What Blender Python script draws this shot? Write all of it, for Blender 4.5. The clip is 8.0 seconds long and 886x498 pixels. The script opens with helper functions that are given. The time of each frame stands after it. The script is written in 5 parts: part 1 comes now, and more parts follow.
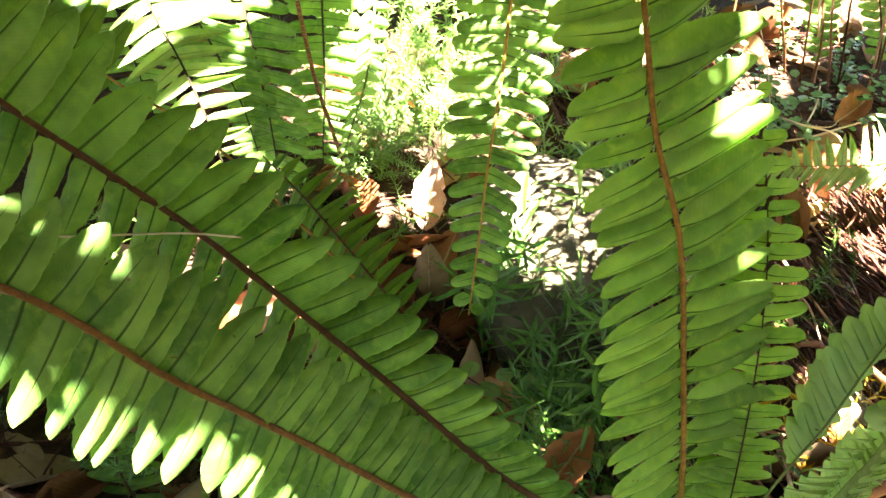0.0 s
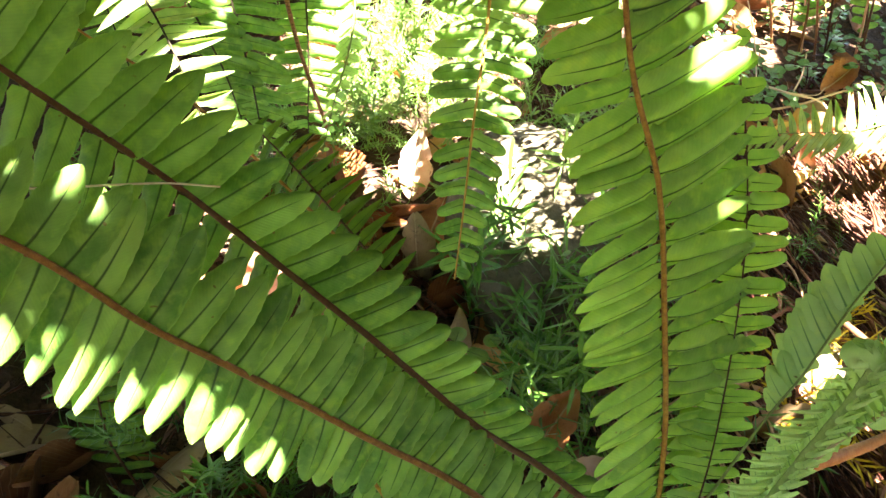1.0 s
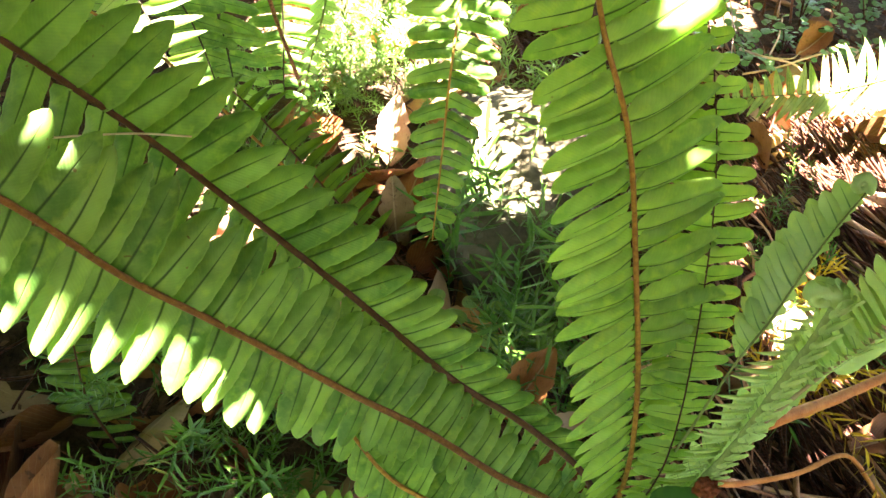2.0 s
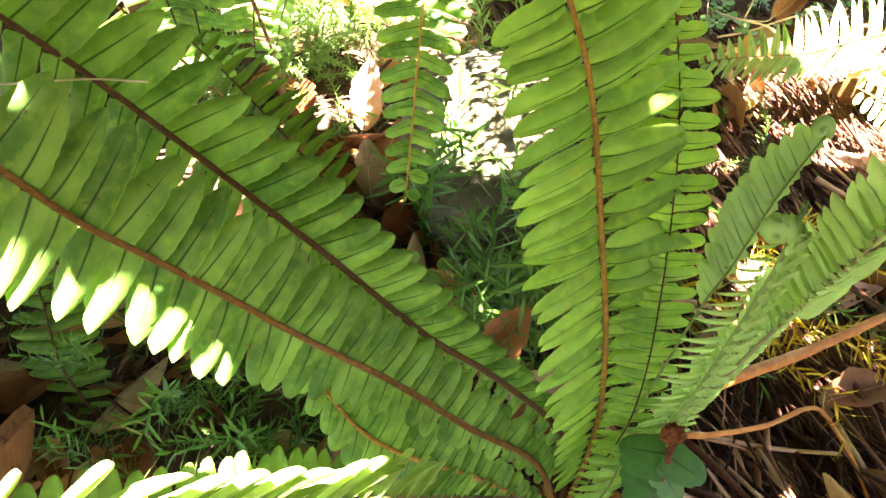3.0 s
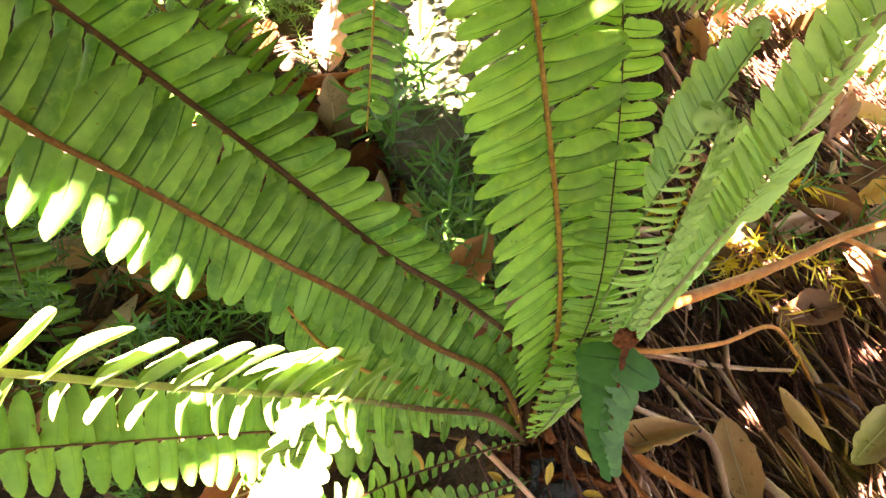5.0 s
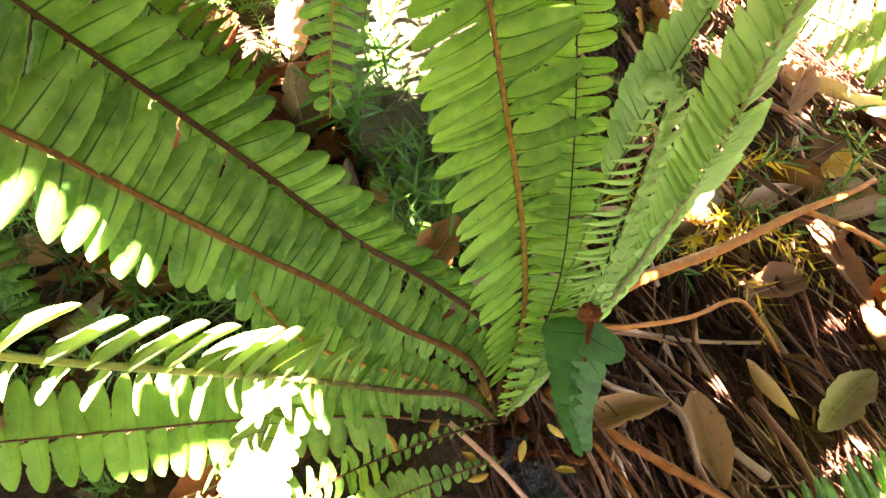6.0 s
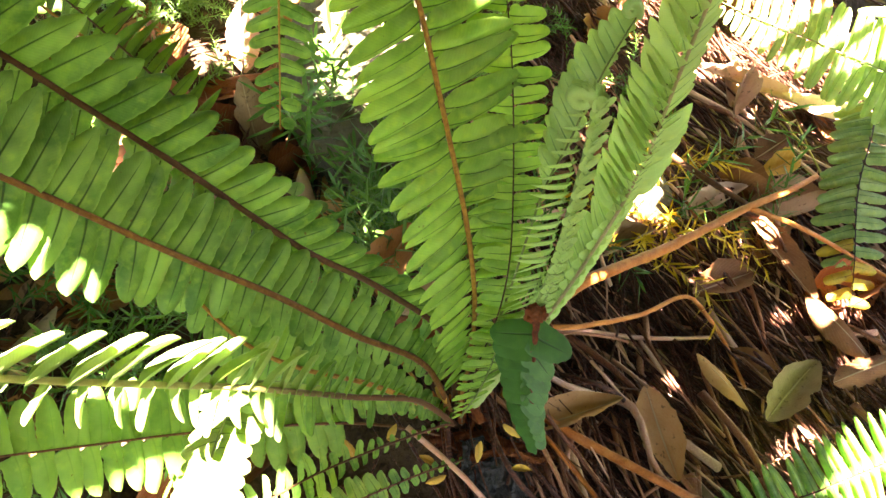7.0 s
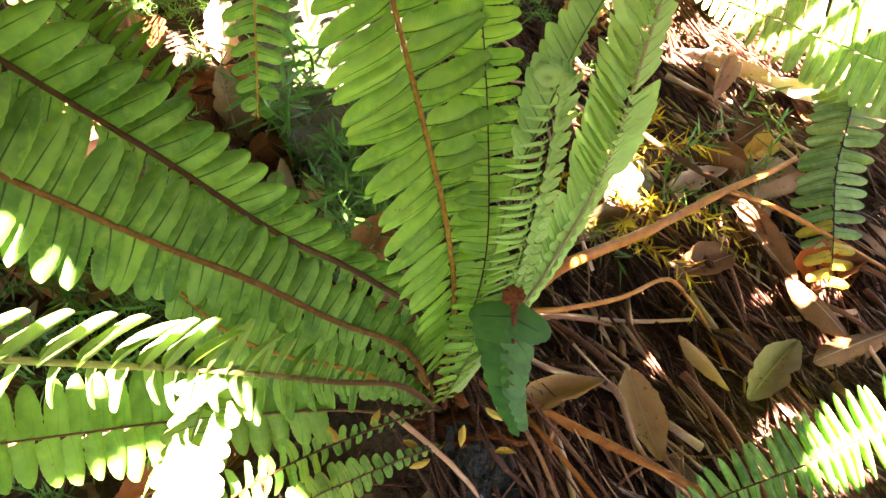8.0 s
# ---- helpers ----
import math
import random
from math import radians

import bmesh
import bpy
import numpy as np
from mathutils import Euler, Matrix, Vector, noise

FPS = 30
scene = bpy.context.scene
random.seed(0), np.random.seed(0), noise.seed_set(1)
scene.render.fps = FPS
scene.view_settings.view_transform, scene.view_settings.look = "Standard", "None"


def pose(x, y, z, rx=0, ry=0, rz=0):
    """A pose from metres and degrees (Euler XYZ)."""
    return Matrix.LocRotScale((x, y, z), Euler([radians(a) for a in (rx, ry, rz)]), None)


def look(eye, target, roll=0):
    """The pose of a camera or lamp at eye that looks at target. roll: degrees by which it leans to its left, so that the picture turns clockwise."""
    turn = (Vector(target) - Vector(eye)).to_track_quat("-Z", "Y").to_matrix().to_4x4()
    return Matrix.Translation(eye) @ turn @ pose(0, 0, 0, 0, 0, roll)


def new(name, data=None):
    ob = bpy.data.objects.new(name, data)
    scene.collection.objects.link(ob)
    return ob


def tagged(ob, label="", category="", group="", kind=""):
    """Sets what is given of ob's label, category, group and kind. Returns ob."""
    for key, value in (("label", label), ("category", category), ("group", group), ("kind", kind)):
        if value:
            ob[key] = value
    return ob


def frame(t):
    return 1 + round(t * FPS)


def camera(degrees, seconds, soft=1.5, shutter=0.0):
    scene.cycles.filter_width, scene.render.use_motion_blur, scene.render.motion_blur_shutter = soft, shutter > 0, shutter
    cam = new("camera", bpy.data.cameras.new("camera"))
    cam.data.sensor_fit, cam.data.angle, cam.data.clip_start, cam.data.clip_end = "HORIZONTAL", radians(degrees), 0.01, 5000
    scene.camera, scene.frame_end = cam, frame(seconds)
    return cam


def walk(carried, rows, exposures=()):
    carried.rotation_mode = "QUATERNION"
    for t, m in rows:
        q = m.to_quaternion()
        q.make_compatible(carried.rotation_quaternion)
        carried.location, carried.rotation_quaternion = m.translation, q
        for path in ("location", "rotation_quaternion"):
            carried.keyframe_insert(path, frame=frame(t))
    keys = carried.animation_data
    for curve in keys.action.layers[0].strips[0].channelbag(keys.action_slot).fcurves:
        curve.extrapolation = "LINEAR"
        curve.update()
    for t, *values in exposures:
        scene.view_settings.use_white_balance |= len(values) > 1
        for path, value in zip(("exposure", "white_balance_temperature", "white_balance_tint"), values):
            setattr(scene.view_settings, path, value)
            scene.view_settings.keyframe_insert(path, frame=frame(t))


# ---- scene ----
cam = camera(59.8, 8.0)
PATH = [
    (0, (0.012, 0.011, 0.452), (-0.051, 1.551, -0.823), 0.1),
    (0.5, (0.013, 0.009, 0.447), (-0.057, 1.536, -0.843), -0.5),
    (1, (0.016, 0.004, 0.444), (-0.023, 1.512, -0.869), -0.0),
    (1.5, (0.019, 0.0, 0.442), (0.003, 1.483, -0.899), 0.1),
    (1.7, (0.019, -0.002, 0.441), (0.015, 1.476, -0.906), 0.3),
    (2.8, (0.023, -0.007, 0.435), (0.063, 1.409, -0.977), 1.0),
    (3, (0.026, -0.011, 0.433), (0.078, 1.405, -0.979), 1.0),
    (3.5, (0.03, -0.017, 0.43), (0.083, 1.379, -1.002), 0.6),
    (4, (0.032, -0.022, 0.428), (0.105, 1.351, -1.024), 0.8),
    (4.5, (0.034, -0.025, 0.426), (0.122, 1.328, -1.044), 0.8),
    (4.7, (0.035, -0.028, 0.426), (0.127, 1.319, -1.05), 0.9),
    (5.8, (0.04, -0.036, 0.423), (0.188, 1.27, -1.084), 1.2),
    (6, (0.042, -0.037, 0.423), (0.203, 1.275, -1.077), 1.1),
    (6.5, (0.046, -0.041, 0.426), (0.244, 1.277, -1.065), 1.1),
    (7, (0.051, -0.044, 0.43), (0.298, 1.269, -1.059), 2.1),
    (7.5, (0.054, -0.047, 0.43), (0.321, 1.259, -1.061), 2.0),
    (8, (0.056, -0.05, 0.428), (0.329, 1.245, -1.071), 2.0),
]
walk(cam, [(t, look(eye, target, roll)) for t, eye, target, roll in PATH],
     exposures=[(0.0, 5.50, 6800, 15), (1.5, 5.79, 6900, 15), (3.0, 6.15, 7200, 17), (4.5, 6.21, 7400, 20), (6.0, 6.14, 7400, 19), (8.0, 6.03, 7250, 17)])

# ---- world and sun ----
TO_SUN = Vector((0.10, -0.29, 0.95)).normalized()
world = bpy.data.worlds.new("sky")
scene.world = world
world.use_nodes = True
sky = world.node_tree.nodes.new("ShaderNodeTexSky")
sky.sky_type = "NISHITA"
sky.sun_disc = False
sky.sun_elevation = math.asin(TO_SUN.z)
sky.sun_rotation = math.atan2(TO_SUN.x, TO_SUN.y)
back = world.node_tree.nodes["Background"]
back.inputs["Strength"].default_value = 0.05
world.node_tree.links.new(sky.outputs[0], back.inputs["Color"])
lamp = bpy.data.lights.new("sun", "SUN")
lamp.energy, lamp.angle, lamp.color = 5.0, radians(0.45), (1.0, 0.975, 0.93)
sun = new("sun", lamp)
sun.matrix_world = look(TO_SUN * 20, (0, 0, 0))

rng = random.Random(7)


# ---- materials ----
class Mat:
    """A node material with short ways to add nodes and links."""

    def __init__(self, name):
        self.m = bpy.data.materials.new(name)
        self.m.use_nodes = True
        self.t = self.m.node_tree
        self.t.nodes.clear()
        self.out = self.t.nodes.new("ShaderNodeOutputMaterial")

    def node(self, kind, ins=None, **props):
        n = self.t.nodes.new(kind)
        if "operation" in props:
            n.operation = props["operation"]
        if "data_type" in props:
            n.data_type, n.blend_type = props["data_type"], props["blend_type"]
        for k, v in (ins or {}).items():
            if isinstance(v, bpy.types.NodeSocket):
                self.t.links.new(v, n.inputs[k])
            else:
                n.inputs[k].default_value = v
        return n

    def math(self, op, a, b=0.0, c=None):
        ins = {0: a, 1: b}
        if c is not None:
            ins[2] = c
        return self.node("ShaderNodeMath", ins, operation=op).outputs[0]

    def mix(self, fac, a, b, how="MIX"):
        a = (*a, 1) if isinstance(a, tuple) and len(a) == 3 else a
        b = (*b, 1) if isinstance(b, tuple) and len(b) == 3 else b
        return self.node("ShaderNodeMix", {0: fac, 6: a, 7: b}, data_type="RGBA", blend_type=how).outputs[2]

    def noise(self, vec, scale, detail=3.0, rough=0.55):
        return self.node("ShaderNodeTexNoise", {"Vector": vec, "Scale": scale, "Detail": detail, "Roughness": rough}).outputs[0]

    def ramp(self, fac, stops):
        n = self.node("ShaderNodeValToRGB", {0: fac})
        e = n.color_ramp.elements
        while len(e) < len(stops):
            e.new(0.5)
        for el, (p, c) in zip(e, stops):
            el.position, el.color = p, (*c, 1)
        return n.outputs[0]

    def bump(self, h, strength, dist=0.001):
        return self.node("ShaderNodeBump", {"Height": h, "Strength": strength, "Distance": dist}).outputs[0]

    def finish(self, shader):
        self.t.links.new(shader.outputs[0], self.out.inputs[0])
        return self.m


def leaf_material(name, dark, light, vein, glow, through_it=0.48, rough=0.50, blotch=None, ribs=0.85, veins=0.025):
    """A living leaf: blotched green, dark midrib and fine side veins; light passes through it."""
    M = Mat(name)
    pos = M.node("ShaderNodeNewGeometry").outputs["Position"]
    rnd = M.node("ShaderNodeObjectInfo").outputs["Random"]
    uv = M.node("ShaderNodeTexCoord").outputs["UV"]
    xyz = M.node("ShaderNodeSeparateXYZ", {0: uv})
    u, v = xyz.outputs[0], xyz.outputs[1]
    off = M.math("ABSOLUTE", M.math("SUBTRACT", v, 0.5))
    pos = M.node("ShaderNodeVectorMath", {0: pos, 1: M.node("ShaderNodeCombineXYZ", {0: M.math("MULTIPLY", rnd, 7.0), 1: M.math("MULTIPLY", rnd, 3.0)}).outputs[0]}, operation="ADD").outputs[0]
    n1 = M.noise(pos, 80.0, 2.5)
    n2 = M.noise(pos, 700.0, 2.0)
    f = M.math("ADD", M.math("MULTIPLY", n1, 1.9), M.math("MULTIPLY", rnd, 0.70))
    f = M.node("ShaderNodeMapRange", {0: M.math("SUBTRACT", f, 0.86), 1: 0.0, 2: 1.0}).outputs[0]
    col = M.mix(f, dark, light)
    col = M.mix(M.math("MULTIPLY", n2, 0.25), col, light)
    n3 = M.noise(pos, 170.0, 3.0)
    warm = M.node("ShaderNodeMapRange", {0: n3, 1: 0.52, 2: 0.70, 3: 0.0, 4: 0.45}).outputs[0]
    col = M.mix(warm, col, (light[0] * 1.25, light[1] * 1.12, light[2] * 0.7))
    mark = M.node("ShaderNodeMapRange", {0: M.noise(pos, 260.0, 1.0), 1: 0.765, 2: 0.80, 3: 0.0, 4: 0.8}).outputs[0]
    col = M.mix(mark, col, (0.10, 0.055, 0.015))
    side = M.math("SINE", M.math("MULTIPLY", M.math("SUBTRACT", M.math("MULTIPLY", u, 22.0), M.math("MULTIPLY", off, 9.0)), 6.2832))
    col = M.mix(M.math("MULTIPLY", M.math("POWER", M.math("MULTIPLY", M.math("ADD", side, 1.0), 0.5), 3.0), veins * 2.0), col, vein)
    edge = M.node("ShaderNodeMapRange", {0: off, 1: 0.43, 2: 0.5, 3: 0.0, 4: 0.5}).outputs[0]
    col = M.mix(edge, col, light)
    if blotch:
        b = M.node("ShaderNodeMapRange", {0: M.noise(pos, 220.0, 2.0), 1: 0.66, 2: 0.72, 3: 0.0, 4: 0.8}).outputs[0]
        col = M.mix(b, col, blotch)
    rib = M.node("ShaderNodeMapRange", {0: M.math("DIVIDE", off, M.math("SUBTRACT", 1.12, u)), 1: 0.011, 2: 0.044, 3: 1.0, 4: 0.0}).outputs[0]
    rib = M.math("MULTIPLY", rib, M.node("ShaderNodeMapRange", {0: u, 1: 0.72, 2: 1.0, 3: ribs, 4: 0.0}).outputs[0])
    col = M.mix(rib, col, vein)
    hgt = M.math("SUBTRACT", M.math("MULTIPLY", side, 0.03), M.math("MULTIPLY", rib, 0.8))
    hgt = M.math("ADD", hgt, M.math("MULTIPLY", n1, 1.2))
    nor = M.bump(hgt, 0.45, 0.0009)
    body = M.node("ShaderNodeBsdfPrincipled", {"Base Color": col, "Roughness": rough, "Specular IOR Level": 0.30, "Normal": nor})
    lit = M.mix(1.0, col, glow, "MULTIPLY")
    thin = M.node("ShaderNodeBsdfTranslucent", {"Color": lit, "Normal": nor})
    return M.finish(M.node("ShaderNodeMixShader", {0: through_it, 1: body.outputs[0], 2: thin.outputs[0]}))


def plain_material(name, stops, scale, rough=0.8, bump=0.4, dist=0.001, stretch=(1, 1, 1), per_object=0.35, thin=0.0):
    """A matt dry surface: coarse and fine noise through a colour ramp, with relief."""
    M = Mat(name)
    tc = M.node("ShaderNodeTexCoord").outputs["Object"]
    vec = M.node("ShaderNodeMapping", {0: tc, 3: stretch}).outputs[0]
    rnd = M.node("ShaderNodeObjectInfo").outputs["Random"]
    a = M.noise(vec, scale, 4.0, 0.6)
    b = M.noise(vec, scale * 7, 3.0, 0.6)
    f = M.math("ADD", M.math("MULTIPLY", a, 0.65), M.math("MULTIPLY", b, 0.35))
    f = M.math("ADD", f, M.math("MULTIPLY", M.math("SUBTRACT", rnd, 0.5), per_object))
    col = M.ramp(f, stops)
    nor = M.bump(M.math("ADD", a, M.math("MULTIPLY", b, 0.5)), bump, dist)
    body = M.node("ShaderNodeBsdfPrincipled", {"Base Color": col, "Roughness": rough, "Specular IOR Level": 0.15, "Normal": nor})
    if thin:
        tr = M.node("ShaderNodeBsdfTranslucent", {"Color": col, "Normal": nor})
        body = M.node("ShaderNodeMixShader", {0: thin, 1: body.outputs[0], 2: tr.outputs[0]})
    return M.finish(body)


def blend_rachis_material(name, near, far):
    """A rachis that is brown at its foot and pales to green along its length."""
    M = Mat(name)
    tc = M.node("ShaderNodeTexCoord").outputs["Object"]
    way = M.node("ShaderNodeVectorMath", {0: tc}, operation="LENGTH").outputs["Value"]
    a, b = M.noise(tc, 90.0, 3.0), M.noise(tc, 600.0, 3.0)
    f = M.math("ADD", way, M.math("MULTIPLY", M.math("SUBTRACT", a, 0.5), 0.10))
    f = M.node("ShaderNodeMapRange", {0: f, 1: 0.16, 2: 0.30}).outputs[0]
    col = M.mix(f, near, far)
    col = M.mix(M.math("MULTIPLY", b, 0.5), col, (0.10, 0.055, 0.02))
    nor = M.bump(b, 0.5, 0.0006)
    return M.finish(M.node("ShaderNodeBsdfPrincipled", {"Base Color": col, "Roughness": 0.6, "Specular IOR Level": 0.2, "Normal": nor}))


def dry_leaf_material(name, stops, thin=0.12):
    """A fallen leaf: dull brown with paler veins, spots and curling relief."""
    M = Mat(name)
    tc = M.node("ShaderNodeTexCoord")
    rnd = M.node("ShaderNodeObjectInfo").outputs["Random"]
    xyz = M.node("ShaderNodeSeparateXYZ", {0: tc.outputs["UV"]})
    u, v = xyz.outputs[0], xyz.outputs[1]
    off = M.math("ABSOLUTE", M.math("SUBTRACT", v, 0.5))
    pos = M.node("ShaderNodeNewGeometry").outputs["Position"]
    a, b = M.noise(pos, 55.0, 4.0), M.noise(pos, 420.0, 3.0)
    f = M.math("ADD", M.math("MULTIPLY", a, 0.5), M.math("MULTIPLY", b, 0.2))
    f = M.math("ADD", f, M.math("MULTIPLY", rnd, 0.45))
    col = M.ramp(M.math("SUBTRACT", f, 0.08), stops)
    side = M.math("SINE", M.math("MULTIPLY", M.math("SUBTRACT", M.math("MULTIPLY", u, 14.0), M.math("MULTIPLY", off, 14.0)), 6.2832))
    rib = M.node("ShaderNodeMapRange", {0: off, 1: 0.012, 2: 0.035, 3: 1.0, 4: 0.0}).outputs[0]
    line = M.node("ShaderNodeMapRange", {0: side, 1: 0.85, 2: 1.0, 3: 0.0, 4: 0.13}).outputs[0]
    col = M.mix(M.math("MAXIMUM", M.math("MULTIPLY", rib, 0.6), line), col, (0.42, 0.30, 0.17))
    spot = M.node("ShaderNodeMapRange", {0: M.noise(pos, 190.0, 2.0), 1: 0.64, 2: 0.7, 3: 0.0, 4: 0.6}).outputs[0]
    col = M.mix(spot, col, (0.06, 0.035, 0.02))
    nor = M.bump(M.math("ADD", M.math("MULTIPLY", rib, 0.8), M.math("ADD", a, M.math("MULTIPLY", line, 0.5))), 0.5, 0.0012)
    body = M.node("ShaderNodeBsdfPrincipled", {"Base Color": col, "Roughness": 0.7, "Specular IOR Level": 0.15, "Normal": nor})
    tr = M.node("ShaderNodeBsdfTranslucent", {"Color": col, "Normal": nor})
    return M.finish(M.node("ShaderNodeMixShader", {0: thin, 1: body.outputs[0], 2: tr.outputs[0]}))


GLOW = (1.12, 1.22, 0.6)
LEAF = leaf_material("fern_green", (0.042, 0.112, 0.017), (0.186, 0.312, 0.068), (0.012, 0.036, 0.006), GLOW)
LEAF_LIGHT = leaf_material("fern_light_green", (0.112, 0.232, 0.035), (0.262, 0.415, 0.084), (0.010, 0.032, 0.004), GLOW, 0.58, ribs=0.95)
# Fern green darkened for fronds standing in shade.
LEAF_SHADED = leaf_material("fern_shaded_green", (0.036, 0.090, 0.007), (0.098, 0.178, 0.014), (0.014, 0.038, 0.008), GLOW, 0.32, blotch=None)
# Fresh green; also puts the sun into the colour of sunlit fronds.
LEAF_FRESH_LIT = leaf_material("fern_fresh_lit_green", (0.125, 0.205, 0.045), (0.255, 0.350, 0.115), (0.030, 0.075, 0.014), GLOW)
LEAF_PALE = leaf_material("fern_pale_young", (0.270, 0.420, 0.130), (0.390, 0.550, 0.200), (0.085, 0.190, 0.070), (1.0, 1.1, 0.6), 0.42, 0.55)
LEAF_BLUE = leaf_material("fern_dark_bluish", (0.020, 0.080, 0.010), (0.052, 0.142, 0.022), (0.007, 0.028, 0.004), (0.9, 1.1, 0.6), 0.25, 0.45, veins=0.13)
LEAF_YELLOW = leaf_material("fern_yellowing", (0.250, 0.230, 0.020), (0.480, 0.330, 0.030), (0.170, 0.090, 0.020), (1.0, 0.9, 0.4), 0.35, blotch=(0.16, 0.08, 0.02))
LEAF_ROUND = leaf_material("round_leaf_green", (0.060, 0.150, 0.040), (0.150, 0.260, 0.090), (0.050, 0.110, 0.030), (1.0, 1.1, 0.6), 0.2, 0.35)
LEAF_PLAIN = leaf_material("fern_smooth_green", (0.090, 0.190, 0.025), (0.190, 0.320, 0.060), (0.060, 0.130, 0.020), GLOW, ribs=0.25)
# Needle leaves in two tones: shade and full sun are put into the colour.
NEEDLE_SHADE = leaf_material("needle_shade_green", (0.030, 0.100, 0.012), (0.110, 0.225, 0.034), (0.060, 0.150, 0.040), (1.0, 1.1, 0.6), 0.2, 0.32)
NEEDLE_SUN = leaf_material("needle_sun_green", (0.100, 0.210, 0.045), (0.230, 0.340, 0.100), (0.140, 0.220, 0.050), GLOW, 0.25, 0.35)
NEEDLE_YELLOW = leaf_material("needle_yellow", (0.420, 0.270, 0.015), (0.620, 0.440, 0.030), (0.400, 0.240, 0.020), (1.0, 0.9, 0.4), 0.25)
CANOPY = leaf_material("canopy_green", (0.038, 0.070, 0.016), (0.075, 0.112, 0.026), (0.050, 0.080, 0.020), (1.1, 1.1, 0.7), 0.14)
RACHIS = plain_material("rachis_orange_brown", [(0.25, (0.10, 0.036, 0.008)), (0.55, (0.31, 0.165, 0.026)), (0.85, (0.44, 0.27, 0.055))], 300, 0.6, 0.6, 0.0006)
RACHIS_DARK = plain_material("rachis_dark_brown", [(0.25, (0.024, 0.010, 0.005)), (0.6, (0.085, 0.036, 0.014)), (0.9, (0.17, 0.080, 0.028))], 300, 0.6, 0.6, 0.0006)
RACHIS_WARM = plain_material("rachis_warm_brown", [(0.25, (0.034, 0.014, 0.004)), (0.6, (0.118, 0.051, 0.012)), (0.9, (0.24, 0.115, 0.030))], 300, 0.6, 0.6, 0.0006)
RACHIS_BLACK = plain_material("rachis_blackish", [(0.25, (0.008, 0.006, 0.003)), (0.6, (0.024, 0.018, 0.008)), (0.9, (0.055, 0.040, 0.016))], 300, 0.6, 0.6, 0.0006)
RACHIS_GREEN = plain_material("rachis_green", [(0.25, (0.09, 0.12, 0.03)), (0.6, (0.17, 0.21, 0.06)), (0.9, (0.24, 0.19, 0.08))], 300, 0.55, 0.4, 0.0005)
SCALE_PINK = plain_material("rachis_scaly_young", [(0.3, (0.13, 0.18, 0.06)), (0.55, (0.24, 0.24, 0.10)), (0.8, (0.34, 0.25, 0.14))], 420, 0.8, 0.8, 0.0010)
SCALE_PALE = plain_material("rachis_pale_scaly", [(0.3, (0.22, 0.30, 0.10)), (0.55, (0.34, 0.42, 0.16)), (0.8, (0.44, 0.42, 0.22))], 420, 0.8, 0.8, 0.0010)
RACHIS_BLEND = blend_rachis_material("rachis_brown_to_green", (0.075, 0.032, 0.012), (0.26, 0.27, 0.08))
RED_HAIR = plain_material("rust_brown_fibre", [(0.25, (0.05, 0.014, 0.006)), (0.55, (0.20, 0.055, 0.018)), (0.85, (0.36, 0.12, 0.04))], 350, 0.9, 1.0, 0.0020)
STRAW = plain_material("dead_stem_brown", [(0.15, (0.036, 0.012, 0.007)), (0.36, (0.215, 0.080, 0.040)), (0.60, (0.440, 0.205, 0.115)), (1.0, (0.72, 0.48, 0.34))], 14, 0.55, 0.5, 0.0006, (6, 60, 60), 0.75)
STRAW_YELLOW = plain_material("yellowing_stem", [(0.2, (0.10, 0.085, 0.015)), (0.5, (0.24, 0.19, 0.04)), (0.85, (0.42, 0.34, 0.10))], 40, 0.55, 0.4, 0.0005, (6, 60, 60), 0.4)
PALE_TWIG = plain_material("pale_dry_twig", [(0.2, (0.22, 0.13, 0.07)), (0.5, (0.42, 0.29, 0.18)), (0.85, (0.58, 0.45, 0.32))], 90, 0.6, 0.5, 0.0005)
WOOD = plain_material("stick_orange_brown", [(0.2, (0.11, 0.028, 0.006)), (0.5, (0.33, 0.105, 0.020)), (0.85, (0.52, 0.22, 0.06))], 90, 0.5, 0.6, 0.0008, (1, 1, 1), 0.2)
SOIL = plain_material("dark_soil", [(0.3, (0.010, 0.006, 0.004)), (0.5, (0.035, 0.020, 0.012)), (0.75, (0.085, 0.050, 0.028))], 45, 0.95, 1.0, 0.006)
DEBRIS = plain_material("crumbled_litter", [(0.2, (0.018, 0.010, 0.006)), (0.5, (0.080, 0.043, 0.023)), (0.8, (0.20, 0.115, 0.060))], 60, 0.9, 0.6, 0.002)
ROCK = plain_material("lichen_stone", [(0.25, (0.045, 0.035, 0.020)), (0.45, (0.105, 0.088, 0.052)), (0.62, (0.17, 0.145, 0.095)), (0.8, (0.30, 0.26, 0.19))], 26, 0.9, 0.9, 0.004)
DRY = dry_leaf_material("dry_leaf_brown", [(0.2, (0.062, 0.022, 0.008)), (0.45, (0.150, 0.058, 0.021)), (0.7, (0.250, 0.110, 0.042)), (0.95, (0.340, 0.175, 0.072))])
DRY_TAN = dry_leaf_material("dry_leaf_tan", [(0.2, (0.230, 0.085, 0.026)), (0.5, (0.390, 0.170, 0.058)), (0.8, (0.480, 0.250, 0.100))])
DRY_GREY = dry_leaf_material("dry_leaf_grey", [(0.2, (0.150, 0.092, 0.042)), (0.5, (0.260, 0.172, 0.085)), (0.8, (0.350, 0.245, 0.132))])
DRY_PINK = dry_leaf_material("dry_leaf_pinkish", [(0.2, (0.260, 0.130, 0.076)), (0.5, (0.400, 0.230, 0.145)), (0.8, (0.500, 0.330, 0.230))])
